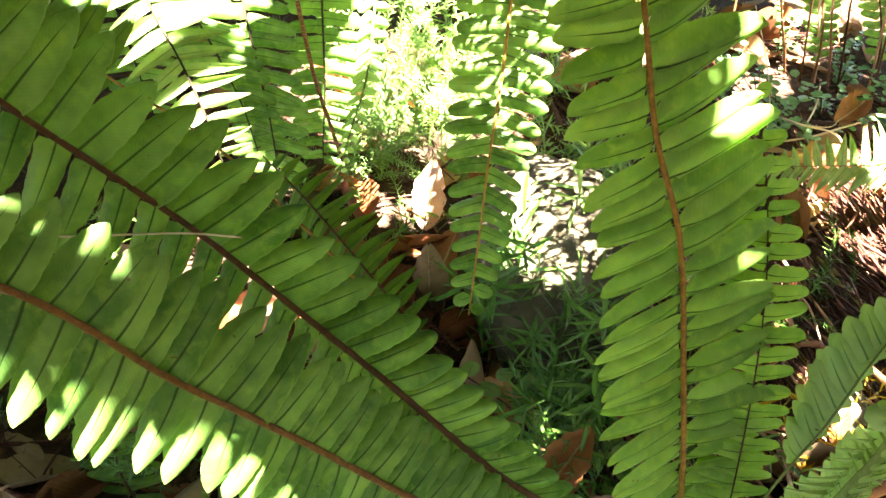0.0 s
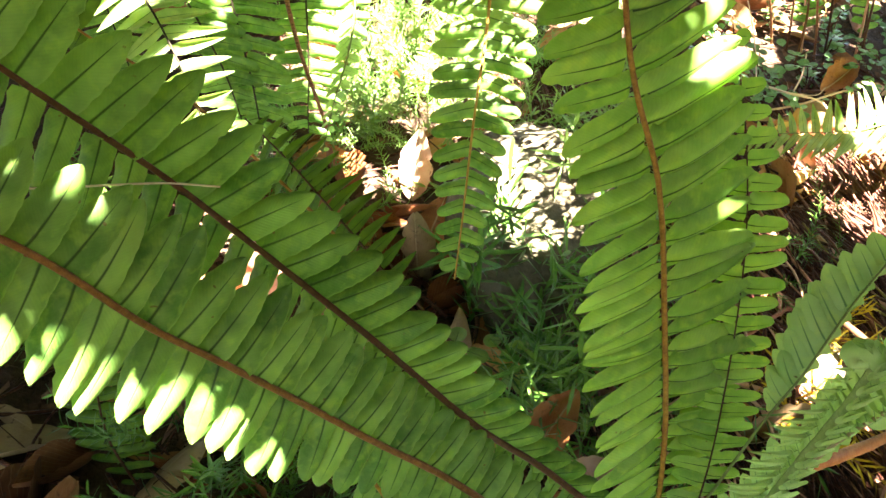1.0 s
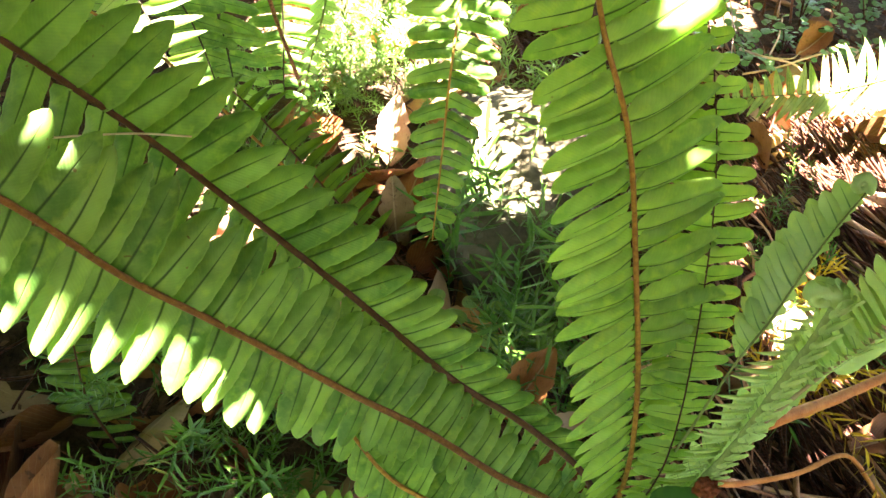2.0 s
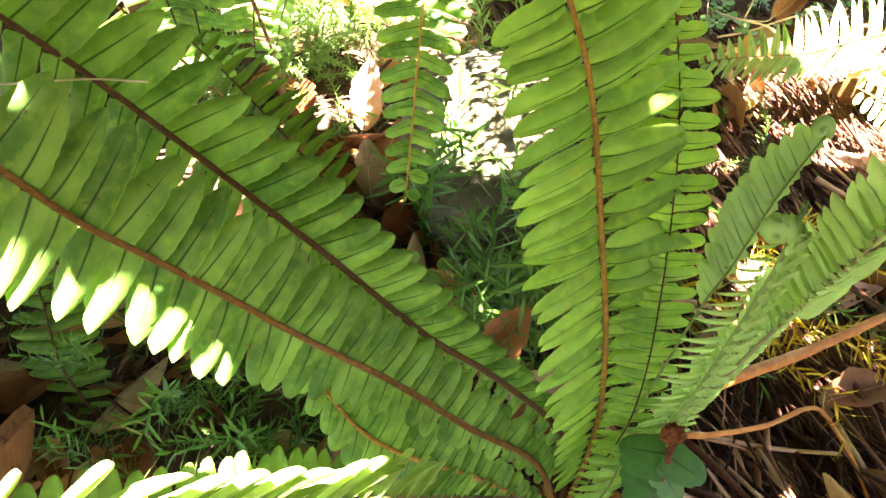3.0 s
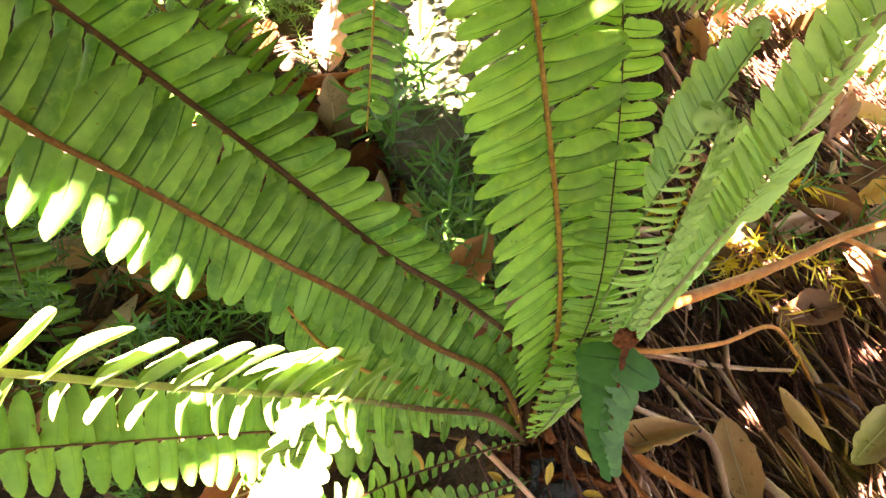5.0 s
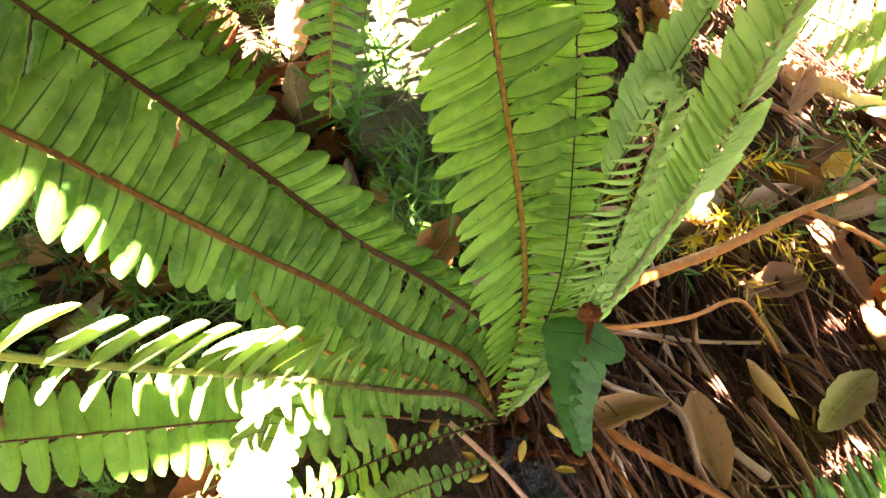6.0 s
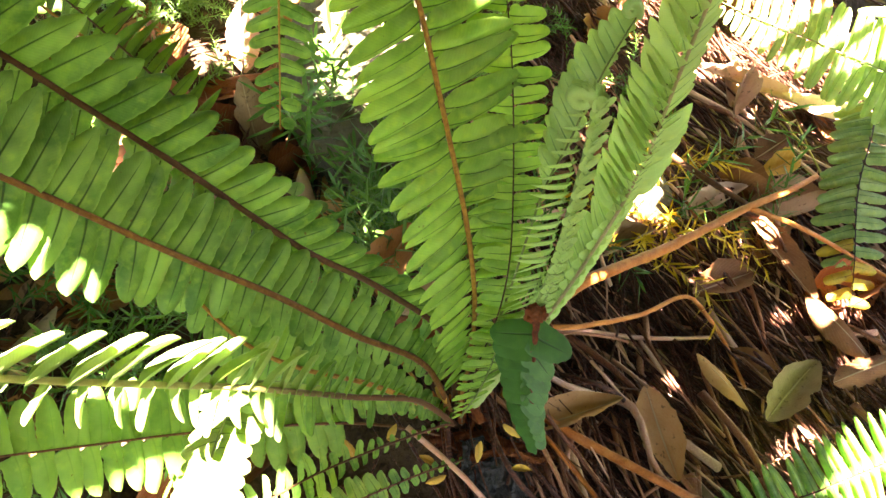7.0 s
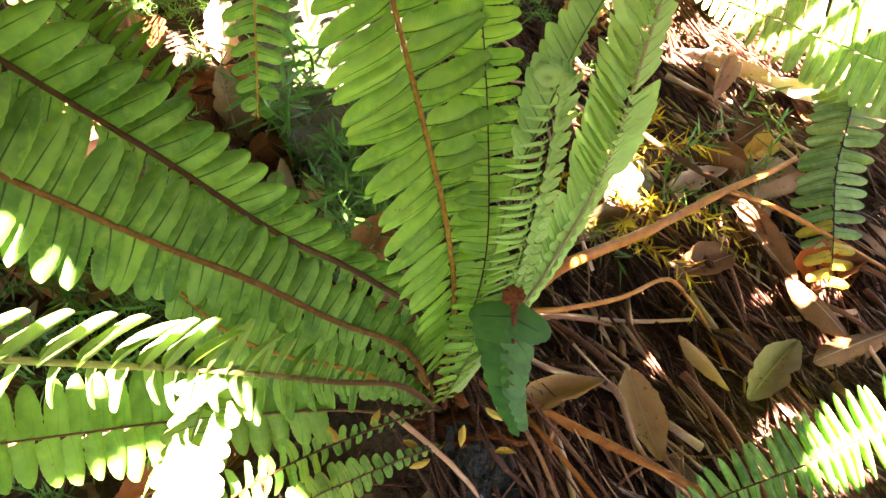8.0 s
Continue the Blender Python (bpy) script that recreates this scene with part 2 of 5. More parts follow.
DRY_GOLD = dry_leaf_material("dry_leaf_golden", [(0.2, (0.330, 0.170, 0.030)), (0.5, (0.520, 0.290, 0.050)), (0.8, (0.600, 0.380, 0.090))])
DRY_RED = dry_leaf_material("dry_leaf_rusty", [(0.2, (0.100, 0.028, 0.011)), (0.5, (0.200, 0.062, 0.021)), (0.8, (0.300, 0.110, 0.041))])


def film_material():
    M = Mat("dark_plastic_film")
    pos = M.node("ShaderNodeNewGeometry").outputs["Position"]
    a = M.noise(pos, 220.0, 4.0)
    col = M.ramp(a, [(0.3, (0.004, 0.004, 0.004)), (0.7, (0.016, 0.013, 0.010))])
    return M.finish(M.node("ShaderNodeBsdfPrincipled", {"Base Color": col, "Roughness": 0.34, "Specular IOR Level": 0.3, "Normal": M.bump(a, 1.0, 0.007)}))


FILM = film_material()


# ---- mesh helpers ----
def mesh_object(name, mesh, mats, parent=None, at=None, label=""):
    ob = new(name, mesh)
    if not mesh.materials:
        for m in mats if isinstance(mats, (list, tuple)) else [mats]:
            mesh.materials.append(m)
    if parent is not None:
        ob.parent = parent
    if at is not None:
        ob.matrix_basis = at
    if label:
        tagged(ob, label)
    return ob


def with_material(ob, mat):
    """Gives this one object its own material on a shared mesh."""
    ob.material_slots[0].link = "OBJECT"
    ob.material_slots[0].material = mat
    return ob


def build(name, verts, faces, uvs=None, mats=None):
    me = bpy.data.meshes.new(name)
    me.from_pydata(verts, [], faces)
    me.polygons.foreach_set("use_smooth", [True] * len(me.polygons))
    if uvs is not None:
        lay = me.uv_layers.new(name="UVMap")
        flat = np.array(uvs, dtype=np.float32)[[l.vertex_index for l in me.loops]].ravel()
        lay.data.foreach_set("uv", flat)
    if mats is not None:
        me.polygons.foreach_set("material_index", mats)
    me.update()
    return me


def spline(ctrl, n):
    """n + 1 points on a smooth curve through the control points, evenly spaced."""
    P = [Vector(c) for c in ctrl]
    P = [P[0] * 2 - P[1]] + P + [P[-1] * 2 - P[-2]]
    fine = []
    for i in range(1, len(P) - 2):
        a, b, c, d = P[i - 1:i + 3]
        for k in range(16):
            t = k / 16
            fine.append(0.5 * ((2 * b) + (c - a) * t + (2 * a - 5 * b + 4 * c - d) * t * t + (3 * b - a - 3 * c + d) * t ** 3))
    fine.append(P[-2])
    run = [0.0]
    for p, q in zip(fine, fine[1:]):
        run.append(run[-1] + (q - p).length)
    out, j = [], 0
    for k in range(n + 1):
        want = run[-1] * k / n
        while j < len(run) - 2 and run[j + 1] < want:
            j += 1
        f = (want - run[j]) / max(run[j + 1] - run[j], 1e-9)
        out.append(fine[j].lerp(fine[j + 1], min(max(f, 0), 1)))
    return out, run[-1]


def tube(name, pts, radius, sides=7, lumps=0.0, seed=1):
    """A tapering tube along points; radius is a function of 0..1."""
    r = random.Random(seed)
    verts, faces = [], []
    n = len(pts)
    for i, p in enumerate(pts):
        t = (pts[min(i + 1, n - 1)] - pts[max(i - 1, 0)]).normalized()
        a = t.orthogonal().normalized() if i == 0 else (a - t * a.dot(t)).normalized()
        b = t.cross(a)
        for k in range(sides):
            g = 2 * math.pi * k / sides
            q = radius(i / (n - 1)) * (1 + lumps * r.uniform(-1, 1))
            verts.append(p + (a * math.cos(g) + b * math.sin(g)) * q)
    for i in range(n - 1):
        for k in range(sides):
            k2 = (k + 1) % sides
            faces.append((i * sides + k, i * sides + k2, (i + 1) * sides + k2, (i + 1) * sides + k))
    faces.append(tuple(reversed(range(sides))))
    faces.append(tuple((n - 1) * sides + k for k in range(sides)))
    return build(name, [tuple(v) for v in verts], faces)


def blade(name, shape, droop, cup, wave, seed, rows=8, notch=0.02, sweep=0.0, bites=0, groove=0.010, ear=0.0, teeth=0.0):
    """A leaf of unit length and unit width along x, with a midrib groove, a cupped section, a bent length,
    a scalloped margin (teeth) and a lobe beside the stalk (ear)."""
    r = random.Random(seed)
    verts, uvs, faces = [], [], []
    js = (-1.0, -0.55, 0.0, 0.55, 1.0)
    ph = r.uniform(0, 6.28)
    bitten = {(r.randrange(2, rows - 1), r.choice((-1.0, 1.0))): r.uniform(0.78, 0.93) for _ in range(bites)}
    for i in range(rows + 1):
        u = i / rows
        u = 1 - (1 - u) ** 1.5 if shape != "lance" else u
        if shape == "oblong":
            w = (0.80 + 0.20 * min(u / 0.12, 1)) * (1 - 0.16 * u) * max(1 - max((u - 0.62) / 0.38, 0) ** 2.6, 0.0) ** 0.5
        elif shape == "acute":
            w = (0.84 + 0.16 * min(u / 0.12, 1)) * max(1 - u ** 3.0, 0.0) ** 0.72
        elif shape == "blunt":
            w = (0.86 + 0.14 * min(u / 0.12, 1)) * max(1 - u ** 4.2, 0.0) ** 0.55 * (1 - 0.10 * u)
        elif shape == "pointed":
            w = (0.80 + 0.20 * min(u / 0.15, 1)) * max(1 - u ** 1.9, 0.0) ** 0.85
        elif shape == "round":
            w = max(1 - abs(2 * u - 1.0) ** 2.3, 0.0) ** 0.5
        else:
            w = max(math.sin(math.pi * min(u * 0.97 + 0.015, 1)), 0.0) ** 0.75 * (1 - 0.25 * u)
        w = max(w, 0.03)
        for j in js:
            e = 1 + (r.uniform(-notch, notch) if abs(j) == 1 else 0)
            if abs(j) == 1 and u > 0.15:
                e -= teeth * (i % 2)
            y = 0.5 * w * j * e * bitten.get((i, j), 1.0) + sweep * u * u
            if j > 0 and ear:
                y += ear * j * math.exp(-((u - 0.05) / 0.07) ** 2)
            z = -droop * u * u + cup * (j * j - 0.25) * 0.12 * w * min(1.0, 0.15 + u / 0.25) + wave * math.sin(5.5 * u + ph + j) * 0.5 * (0.3 + abs(j))
            if j == 0:
                z -= groove
            verts.append((u, y, z))
            uvs.append((u, 0.5 + 0.5 * j))
    for i in range(rows):
        for k in range(4):
            a = i * 5 + k
            faces.append((a, a + 5, a + 6, a + 1))
    return build(name, verts, faces, uvs)


PINNAE = {
    "oblong": [blade("pinna", "oblong", d, c, 0.016, i, 14, 0.02, w, 1, 0.022, 0.16, 0.05) for i, (d, c, w) in enumerate([(0.06, -1.3, 0.12), (0.10, -1.0, 0.0), (0.02, -1.6, 0.16), (0.15, -1.2, 0.05), (0.08, -0.5, -0.06), (0.12, -1.4, 0.20)])],
    "pointed": [blade("pinna", "pointed", d, c, 0.015, 20 + i, 7, 0.03, s) for i, (d, c, s) in enumerate([(0.10, 0.7, 0.05), (0.04, -0.5, -0.04), (0.18, 0.9, 0.08)])],
    "curled": [blade("pinna", "oblong", d, c, 0.03, 40 + i, 10, 0.03, s, 1, 0.02, 0.1, 0.04) for i, (d, c, s) in enumerate([(0.25, 1.0, 0.2), (0.15, 1.3, -0.2), (-0.20, 1.0, 0.3), (0.3, 0.8, 0.0)])],
    "acute": [blade("pinna", "acute", d, c, 0.014, 80 + i, 16, 0.02, w, 1, 0.028, 0.10, 0.045) for i, (d, c, w) in enumerate([(0.06, -1.5, 0.10), (0.10, -1.2, -0.02), (0.02, -1.8, 0.14), (0.12, -1.4, 0.05), (0.08, -0.9, 0.0), (0.16, -1.6, 0.10)])],
    "blunt": [blade("pinna", "blunt", d, c, 0.018, 120 + i, 16, 0.02, w, 1, 0.026, 0.20, 0.05) for i, (d, c, w) in enumerate([(0.06, -1.5, 0.08), (0.12, -1.2, 0.0), (0.02, -1.9, 0.12), (0.14, -1.4, 0.04), (0.08, -0.8, -0.04), (0.18, -1.6, 0.10)])],
    "flat": [blade("pinna", "blunt", d, -0.35, 0.012, 140 + i, 12, 0.02, w, 1, 0.012, 0.10, 0.05) for i, (d, w) in enumerate([(0.03, 0.05), (0.05, -0.05), (0.02, 0.1)])],
    "round": [blade("pinna", "round", d, c, 0.01, 60 + i, 8, 0.03) for i, (d, c) in enumerate([(0.05, 0.5), (0.12, -0.5)])],
}


# axes of the slope as one stands before it: across, up along the view's rise, and inwards
AX_R, AX_U, AX_D = Vector((1, 0, 0)), Vector((0, 0.62, 0.785)), Vector((0, 0.785, -0.62))


def V(r, u, d=0.0):
    return (AX_R * r + AX_U * u + AX_D * d).normalized()


def lerp_list(rows, s):
    for (s0, v0), (s1, v1) in zip(rows, rows[1:]):
        if s <= s1:
            return v0 + (v1 - v0) * max(0.0, (s - s0) / (s1 - s0))
    return rows[-1][1]


def frond(label, ctrl, sides, length, spacing, width, prof, leaf=LEAF, stem=RACHIS_DARK, thick=0.0013, shape="oblong",
          twist=10, jitter=6, start=0.04, group="fern fronds", seed=0, face=None, skip=0.0, tip_leaf=None, stem_label="", tip_from=0.72, scale=(1.0, 1.0), slim=(1.0, 1.0), prof2=None, normal=None, taper=0.0, tip_shape=None):
    """A fern frond: a tapering rachis with a row of leaflets on each side. sides: for both rows the directions
    from base to tip, evenly spread or each with its place (0..1)."""
    r = random.Random(1000 + seed)
    root = tagged(new("fern_frond"), label, "fern frond", group)
    base = Vector(ctrl[0])
    root.matrix_basis = Matrix.Translation(base)
    n = 60
    pts, run = spline(ctrl, n)
    loc = [p - base for p in pts]
    mesh_object("rachis", tube("rachis", loc, lambda s: thick * (1 - 0.65 * s), 8, 0.07, seed), stem, root, label=stem_label)
    face = face or V(0, 0.5, -0.85)
    for which, dirs in enumerate(sides):
        if isinstance(dirs[0], Vector):
            dirs = [(k / (len(dirs) - 1), d) for k, d in enumerate(dirs)]
        count = int(run * (1 - start) / spacing)
        for k in range(count):
            s = start + (1 - start) * (k + 0.5 * which) / count
            if r.random() < skip:
                continue
            size = lerp_list(prof2 if which and prof2 else prof, s) * length * scale[which] * r.uniform(0.94, 1.06)
            if size < 0.0015:
                continue
            i = min(int(s * n), n - 1)
            p = loc[i].lerp(loc[i + 1], s * n - i)
            t = (loc[min(i + 2, n)] - loc[max(i - 1, 0)]).normalized()
            x = lerp_list(dirs, s).normalized()
            x = (x + t * math.tan(radians(r.uniform(-jitter, jitter))) + face * r.uniform(-0.06, 0.06)).normalized()
            z = normal.copy() if normal else t.cross(x)
            if z.dot(face) < 0 and not normal:
                z = -z
            z = Matrix.Rotation(radians((twist[which] if isinstance(twist, tuple) else twist * (1 if which else -1)) + r.uniform(-jitter, jitter)), 3, x) @ z
            z = (z - x * z.dot(x)).normalized()
            y = z.cross(x)
            if y.dot(t) < 0:
                y = -y
            wid = width * (1 - taper * s) * slim[which] * min(1.0, 0.45 + 0.55 * size / length) * r.uniform(0.93, 1.07)
            m = Matrix((x * size, y * wid, z * size)).transposed().to_4x4()
            m.translation = p + x * thick * 0.1 - face * thick * 0.8 - z * thick * 0.8
            kind = tip_shape if tip_shape and s > 0.62 else shape
            if shape == "oblong" and size < 0.42 * length and s > 0.5:
                kind = "round"
            me = r.choice(PINNAE[kind])
            ob = mesh_object("pinna", me, leaf, root, m)
            with_material(ob, tip_leaf if tip_leaf and s > tip_from + r.uniform(-0.06, 0.06) else leaf)
    return root


# ---- the ground ----
def ground_z(x, y):
    """The bank falls to the right; a low mound carries the fern's crown. It levels out far away."""
    far = math.hypot(x - 0.15, y - 0.4)
    k = 1.0 if far < 0.8 else 0.8 / far
    z = -0.088 - 0.185 * (0.15 + (x - 0.15) * k) + 0.067 * (0.4 + (y - 0.4) * k)
    z += 0.045 * math.exp(-(((x - 0.12) / 0.07) ** 2 + ((y - 0.24) / 0.09) ** 2))
    z += 0.010 * noise.noise(Vector((x * 9, y * 9, 0.3))) + 0.004 * noise.noise(Vector((x * 40, y * 40, 1.7)))
    return z


def make_ground():
    rings = [0.012 * i for i in range(1, 60)]
    while rings[-1] < 60:
        rings.append(rings[-1] * 1.10)
    seg = 120
    verts = [(0.2, 0.4, ground_z(0.2, 0.4))]
    for r in rings:
        for k in range(seg):
            a = 2 * math.pi * k / seg
            x, y = 0.2 + r * math.cos(a), 0.4 + r * math.sin(a)
            verts.append((x, y, ground_z(x, y)))
    faces = [(0, 1 + k, 1 + (k + 1) % seg) for k in range(seg)]
    for i in range(len(rings) - 1):
        o = 1 + i * seg
        for k in range(seg):
            k2 = (k + 1) % seg
            faces.append((o + k, o + seg + k, o + seg + k2, o + k2))
    ob = mesh_object("ground", build("ground", verts, faces), SOIL)
    return tagged(ob, "dark crumbly garden soil sloping down a bank", "ground", kind="structure")


make_ground()


def make_debris():
    """Crumbled bits of leaf and bark all over the soil."""
    r = random.Random(5)
    verts, faces = [], []
    for _ in range(7000):
        x, y = r.uniform(-0.7, 0.95), r.uniform(0.05, 1.7)
        z = ground_z(x, y) + r.uniform(0.0, 0.006)
        s = r.uniform(0.002, 0.009)
        m = Matrix.Translation((x, y, z)) @ Euler((r.uniform(-0.7, 0.7), r.uniform(-0.7, 0.7), r.uniform(0, 6.3))).to_matrix().to_4x4()
        o = len(verts)
        for p in ((-s, -s * 0.4, 0), (s * 0.8, -s * 0.3, 0), (s, s * 0.35, s * 0.2), (-s * 0.7, s * 0.45, s * 0.15)):
            verts.append(tuple(m @ Vector(p)))
        faces.append((o, o + 1, o + 2, o + 3))
    ob = mesh_object("leaf_crumbs", build("leaf_crumbs", verts, faces), DEBRIS)
    tagged(ob, "brown crumbled leaf litter strewn over dark soil", "litter", kind="stuff")


make_debris()


# ---- the stone ----
def stone(label, at, radii, turn, seed, grain=1.0):
    bm = bmesh.new()
    bmesh.ops.create_icosphere(bm, subdivisions=5, radius=1.0)
    off = Vector((seed * 3.1, seed * 1.7, 0))
    for v in bm.verts:
        p = v.co.copy()
        d = 0.16 * noise.noise(p * 1.3 + off) + 0.07 * noise.noise(p * 3.5 + off) + 0.022 * grain * noise.noise(p * 11 + off) + 0.008 * grain * noise.noise(p * 30 + off)
        q = p * (1 + d)
        q.z = min(q.z, 0.78 + 0.1 * noise.noise(p * 2 + off))
        v.co = Vector((q.x * radii[0], q.y * radii[1], q.z * radii[2]))
    for f in bm.faces:
        f.smooth = True
    me = bpy.data.meshes.new("stone")
    bm.to_mesh(me)
    bm.free()
    ob = mesh_object("stone", me, ROCK, None, pose(*at, *turn))
    return tagged(ob, label, "stone", kind="")


stone("rough grey-brown stone with lichen lying in the litter", (0.085, 0.555, -0.025), (0.078, 0.115, 0.10), (22, 8, 12), 1)
stone("small pale stone half sunk among needle leaves", (0.345, 0.47, -0.105), (0.035, 0.03, 0.025), (10, -5, 40), 2)


# ---- the large fern ----
UPRIGHT = [(0, 0.25), (0.12, 0.55), (0.3, 0.95), (0.5, 0.98), (0.58, 0.92), (0.66, 0.80), (0.8, 0.74), (0.92, 0.5), (1, 0.1)]
ARCH = [(0, 0.2), (0.12, 0.45), (0.3, 0.75), (0.5, 0.95), (0.75, 1.0), (0.92, 0.6), (1, 0.2)]
frond("broad upright green sword fern frond with orange-brown rachis",
      [(0.116, 0.222, -0.045), (0.120, 0.216, 0.06), (0.114, 0.217, 0.136), (0.097, 0.217, 0.228), (0.084, 0.218, 0.288), (0.070, 0.222, 0.326), (0.059, 0.222, 0.369), (0.047, 0.225, 0.41), (0.035, 0.235, 0.46), (0.024, 0.255, 0.50)],
      [[(0.0, V(-0.70, -0.68, -0.25)), (0.2, V(-0.75, -0.62, -0.25)), (0.45, V(-0.87, -0.47, -0.27)), (0.6, V(-0.85, -0.42, -0.38)), (0.8, V(-0.83, -0.32, -0.46)), (1.0, V(-0.82, -0.28, -0.50))],
       [(0.0, V(0.98, -0.1, 0.22)), (0.3, V(0.98, 0.02, 0.22)), (0.5, V(0.97, 0.22, 0.22)), (0.65, V(0.88, 0.47, 0.22)), (1.0, V(0.78, 0.62, 0.22))]],
      0.040, 0.0098, 0.0158, UPRIGHT, LEAF_LIGHT, RACHIS, 0.0017, "blunt", taper=0.12, seed=1, twist=(-15, 20), jitter=7, start=0.10, scale=(0.93, 1.06), prof2=[(0, 0.25), (0.12, 0.55), (0.3, 0.92), (0.5, 1.0), (0.7, 1.10), (0.9, 0.7), (1, 0.1)])
frond("long arching green fern frond with dark brown rachis",
      [(0.114, 0.224, -0.045), (0.108, 0.23, 0.033), (0.068, 0.235, 0.085), (0.028, 0.235, 0.125), (-0.012, 0.228, 0.186), (-0.031, 0.228, 0.21), (-0.065, 0.226, 0.254), (-0.087, 0.222, 0.285), (-0.108, 0.21, 0.32), (-0.121, 0.20, 0.345), (-0.136, 0.185, 0.38), (-0.15, 0.165, 0.41)],
      [[(0.0, V(1.0, -0.15, 0.15)), (0.3, V(1.0, 0.02, 0.15)), (0.45, V(0.97, 0.22, 0.12)), (0.65, V(0.90, 0.44, 0.10)), (0.85, V(0.60, 0.80, 0.10)), (1.0, V(0.5, 0.87, 0.10))],
       (V(-0.45, -0.85, 0.15), V(-0.30, -0.95, 0.10))],
      0.0365, 0.0130, 0.0160, [(0, 0.15), (0.12, 0.35), (0.3, 0.66), (0.5, 0.84), (0.75, 1.0), (0.9, 0.9), (1, 0.4)], LEAF, RACHIS_DARK, 0.0022, "blunt", tip_shape="acute", slim=(1.0, 0.72), scale=(1.0, 0.88), seed=2, twist=(-30, 24), jitter=5, start=0.10)
frond("long arching fern frond with reddish-brown rachis, sunlit leaflet tips",
      [(0.112, 0.220, -0.045), (0.092, 0.22, 0.023), (0.052, 0.215, 0.069), (0.013, 0.21, 0.119), (-0.019, 0.2, 0.162), (-0.043, 0.19, 0.2), (-0.06, 0.176, 0.237), (-0.079, 0.165, 0.27), (-0.088, 0.15, 0.307), (-0.097, 0.14, 0.33), (-0.108, 0.125, 0.355), (-0.122, 0.105, 0.38)],
      [(V(0.66, 0.74, 0.12), V(0.58, 0.80, 0.05)), (V(-0.30, -0.94, -0.10), V(-0.32, -0.95, -0.10))],
      0.0335, 0.0130, 0.0168, ARCH, LEAF, RACHIS_WARM, 0.0022, "blunt", tip_shape="acute", taper=0.18, seed=3, twist=(-30, 24), jitter=6, start=0.10, prof2=[(0, 0.1), (0.25, 0.35), (0.42, 0.6), (0.58, 0.92), (0.8, 0.95), (0.92, 0.66), (1, 0.2)])
frond("green fern frond tucked beneath the arching ones",
      [(0.110, 0.220, -0.045), (0.06, 0.210, 0.022), (0.018, 0.203, 0.062), (-0.006, 0.198, 0.098), (-0.024, 0.204, 0.130), (-0.04, 0.212, 0.15)],
      [(V(0.60, 0.78, 0.15), V(0.50, 0.85, 0.1)), (V(-0.25, -0.95, 0.05), V(-0.30, -0.95, 0.0))],
      0.023, 0.0112, 0.0125, ARCH, LEAF, RACHIS, 0.0021, seed=4, twist=(-28, 22), jitter=7)
# The outer leaflets switch to a lighter green that paints in their sun.
frond("sunlit fern frond arching low and forward, curled leaflets",
      [(0.114, 0.215, -0.05), (0.085, 0.2, 0.015), (0.047, 0.172, 0.075), (0.008, 0.124, 0.170), (-0.013, 0.091, 0.23), (-0.027, 0.071, 0.267), (-0.042, 0.048, 0.31), (-0.056, 0.028, 0.345)],
      [[(0.0, V(0.5, 0.85, 0.0)), (0.5, V(0.62, 0.76, 0.0)), (0.75, V(0.80, 0.60, 0.05)), (1.0, V(0.80, 0.58, 0.1))], (V(0.05, -1.0, 0.05), V(-0.1, -1.0, 0.05), V(-0.65, -0.72, 0.05))],
      0.0240, 0.0142, 0.0047, [(0, 0.2), (0.2, 0.4), (0.4, 0.7), (0.55, 1.0), (0.75, 1.0), (0.9, 0.8), (1, 0.3)], LEAF, RACHIS_BLEND, 0.0021, "curled", tip_leaf=LEAF_FRESH_LIT, tip_from=0.52, seed=5, twist=(-38, 30), jitter=13, scale=(1.0, 0.85), slim=(1.0, 1.3), normal=Vector((0.1, -0.15, 1.0)),
      prof2=[(0, 0.3), (0.2, 0.7), (0.4, 1.0), (0.55, 0.95), (0.7, 0.7), (0.85, 0.45), (1, 0.3)])
frond("broad green fern frond hanging low over the litter",
      [(0.108, 0.208, -0.05), (0.05, 0.212, -0.025), (-0.018, 0.204, 0.002), (-0.05, 0.182, 0.043), (-0.078, 0.161, 0.079), (-0.102, 0.143, 0.11), (-0.13, 0.122, 0.146), (-0.155, 0.1, 0.18)],
      [(V(0.10, 1.0, 0.25), V(0.0, 1.0, 0.3)), (V(0.10, -1.0, 0.05), V(0.05, -1.0, 0.1))],
      0.034, 0.0128, 0.0160, UPRIGHT, LEAF_PLAIN, RACHIS_DARK, 0.0011, "blunt", slim=(1.0, 0.95), seed=6, twist=4, jitter=3, start=0.2)
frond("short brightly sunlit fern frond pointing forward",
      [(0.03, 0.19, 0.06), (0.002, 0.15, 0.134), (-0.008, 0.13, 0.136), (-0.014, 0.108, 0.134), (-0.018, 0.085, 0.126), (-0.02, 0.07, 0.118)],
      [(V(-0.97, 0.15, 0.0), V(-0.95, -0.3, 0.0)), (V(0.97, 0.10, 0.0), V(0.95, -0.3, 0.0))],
      0.0165, 0.0062, 0.0086, [(0, 0.3), (0.3, 0.8), (0.5, 1.0), (0.85, 0.9), (1, 0.4)], LEAF_FRESH_LIT, RACHIS_GREEN, 0.0009, seed=7)
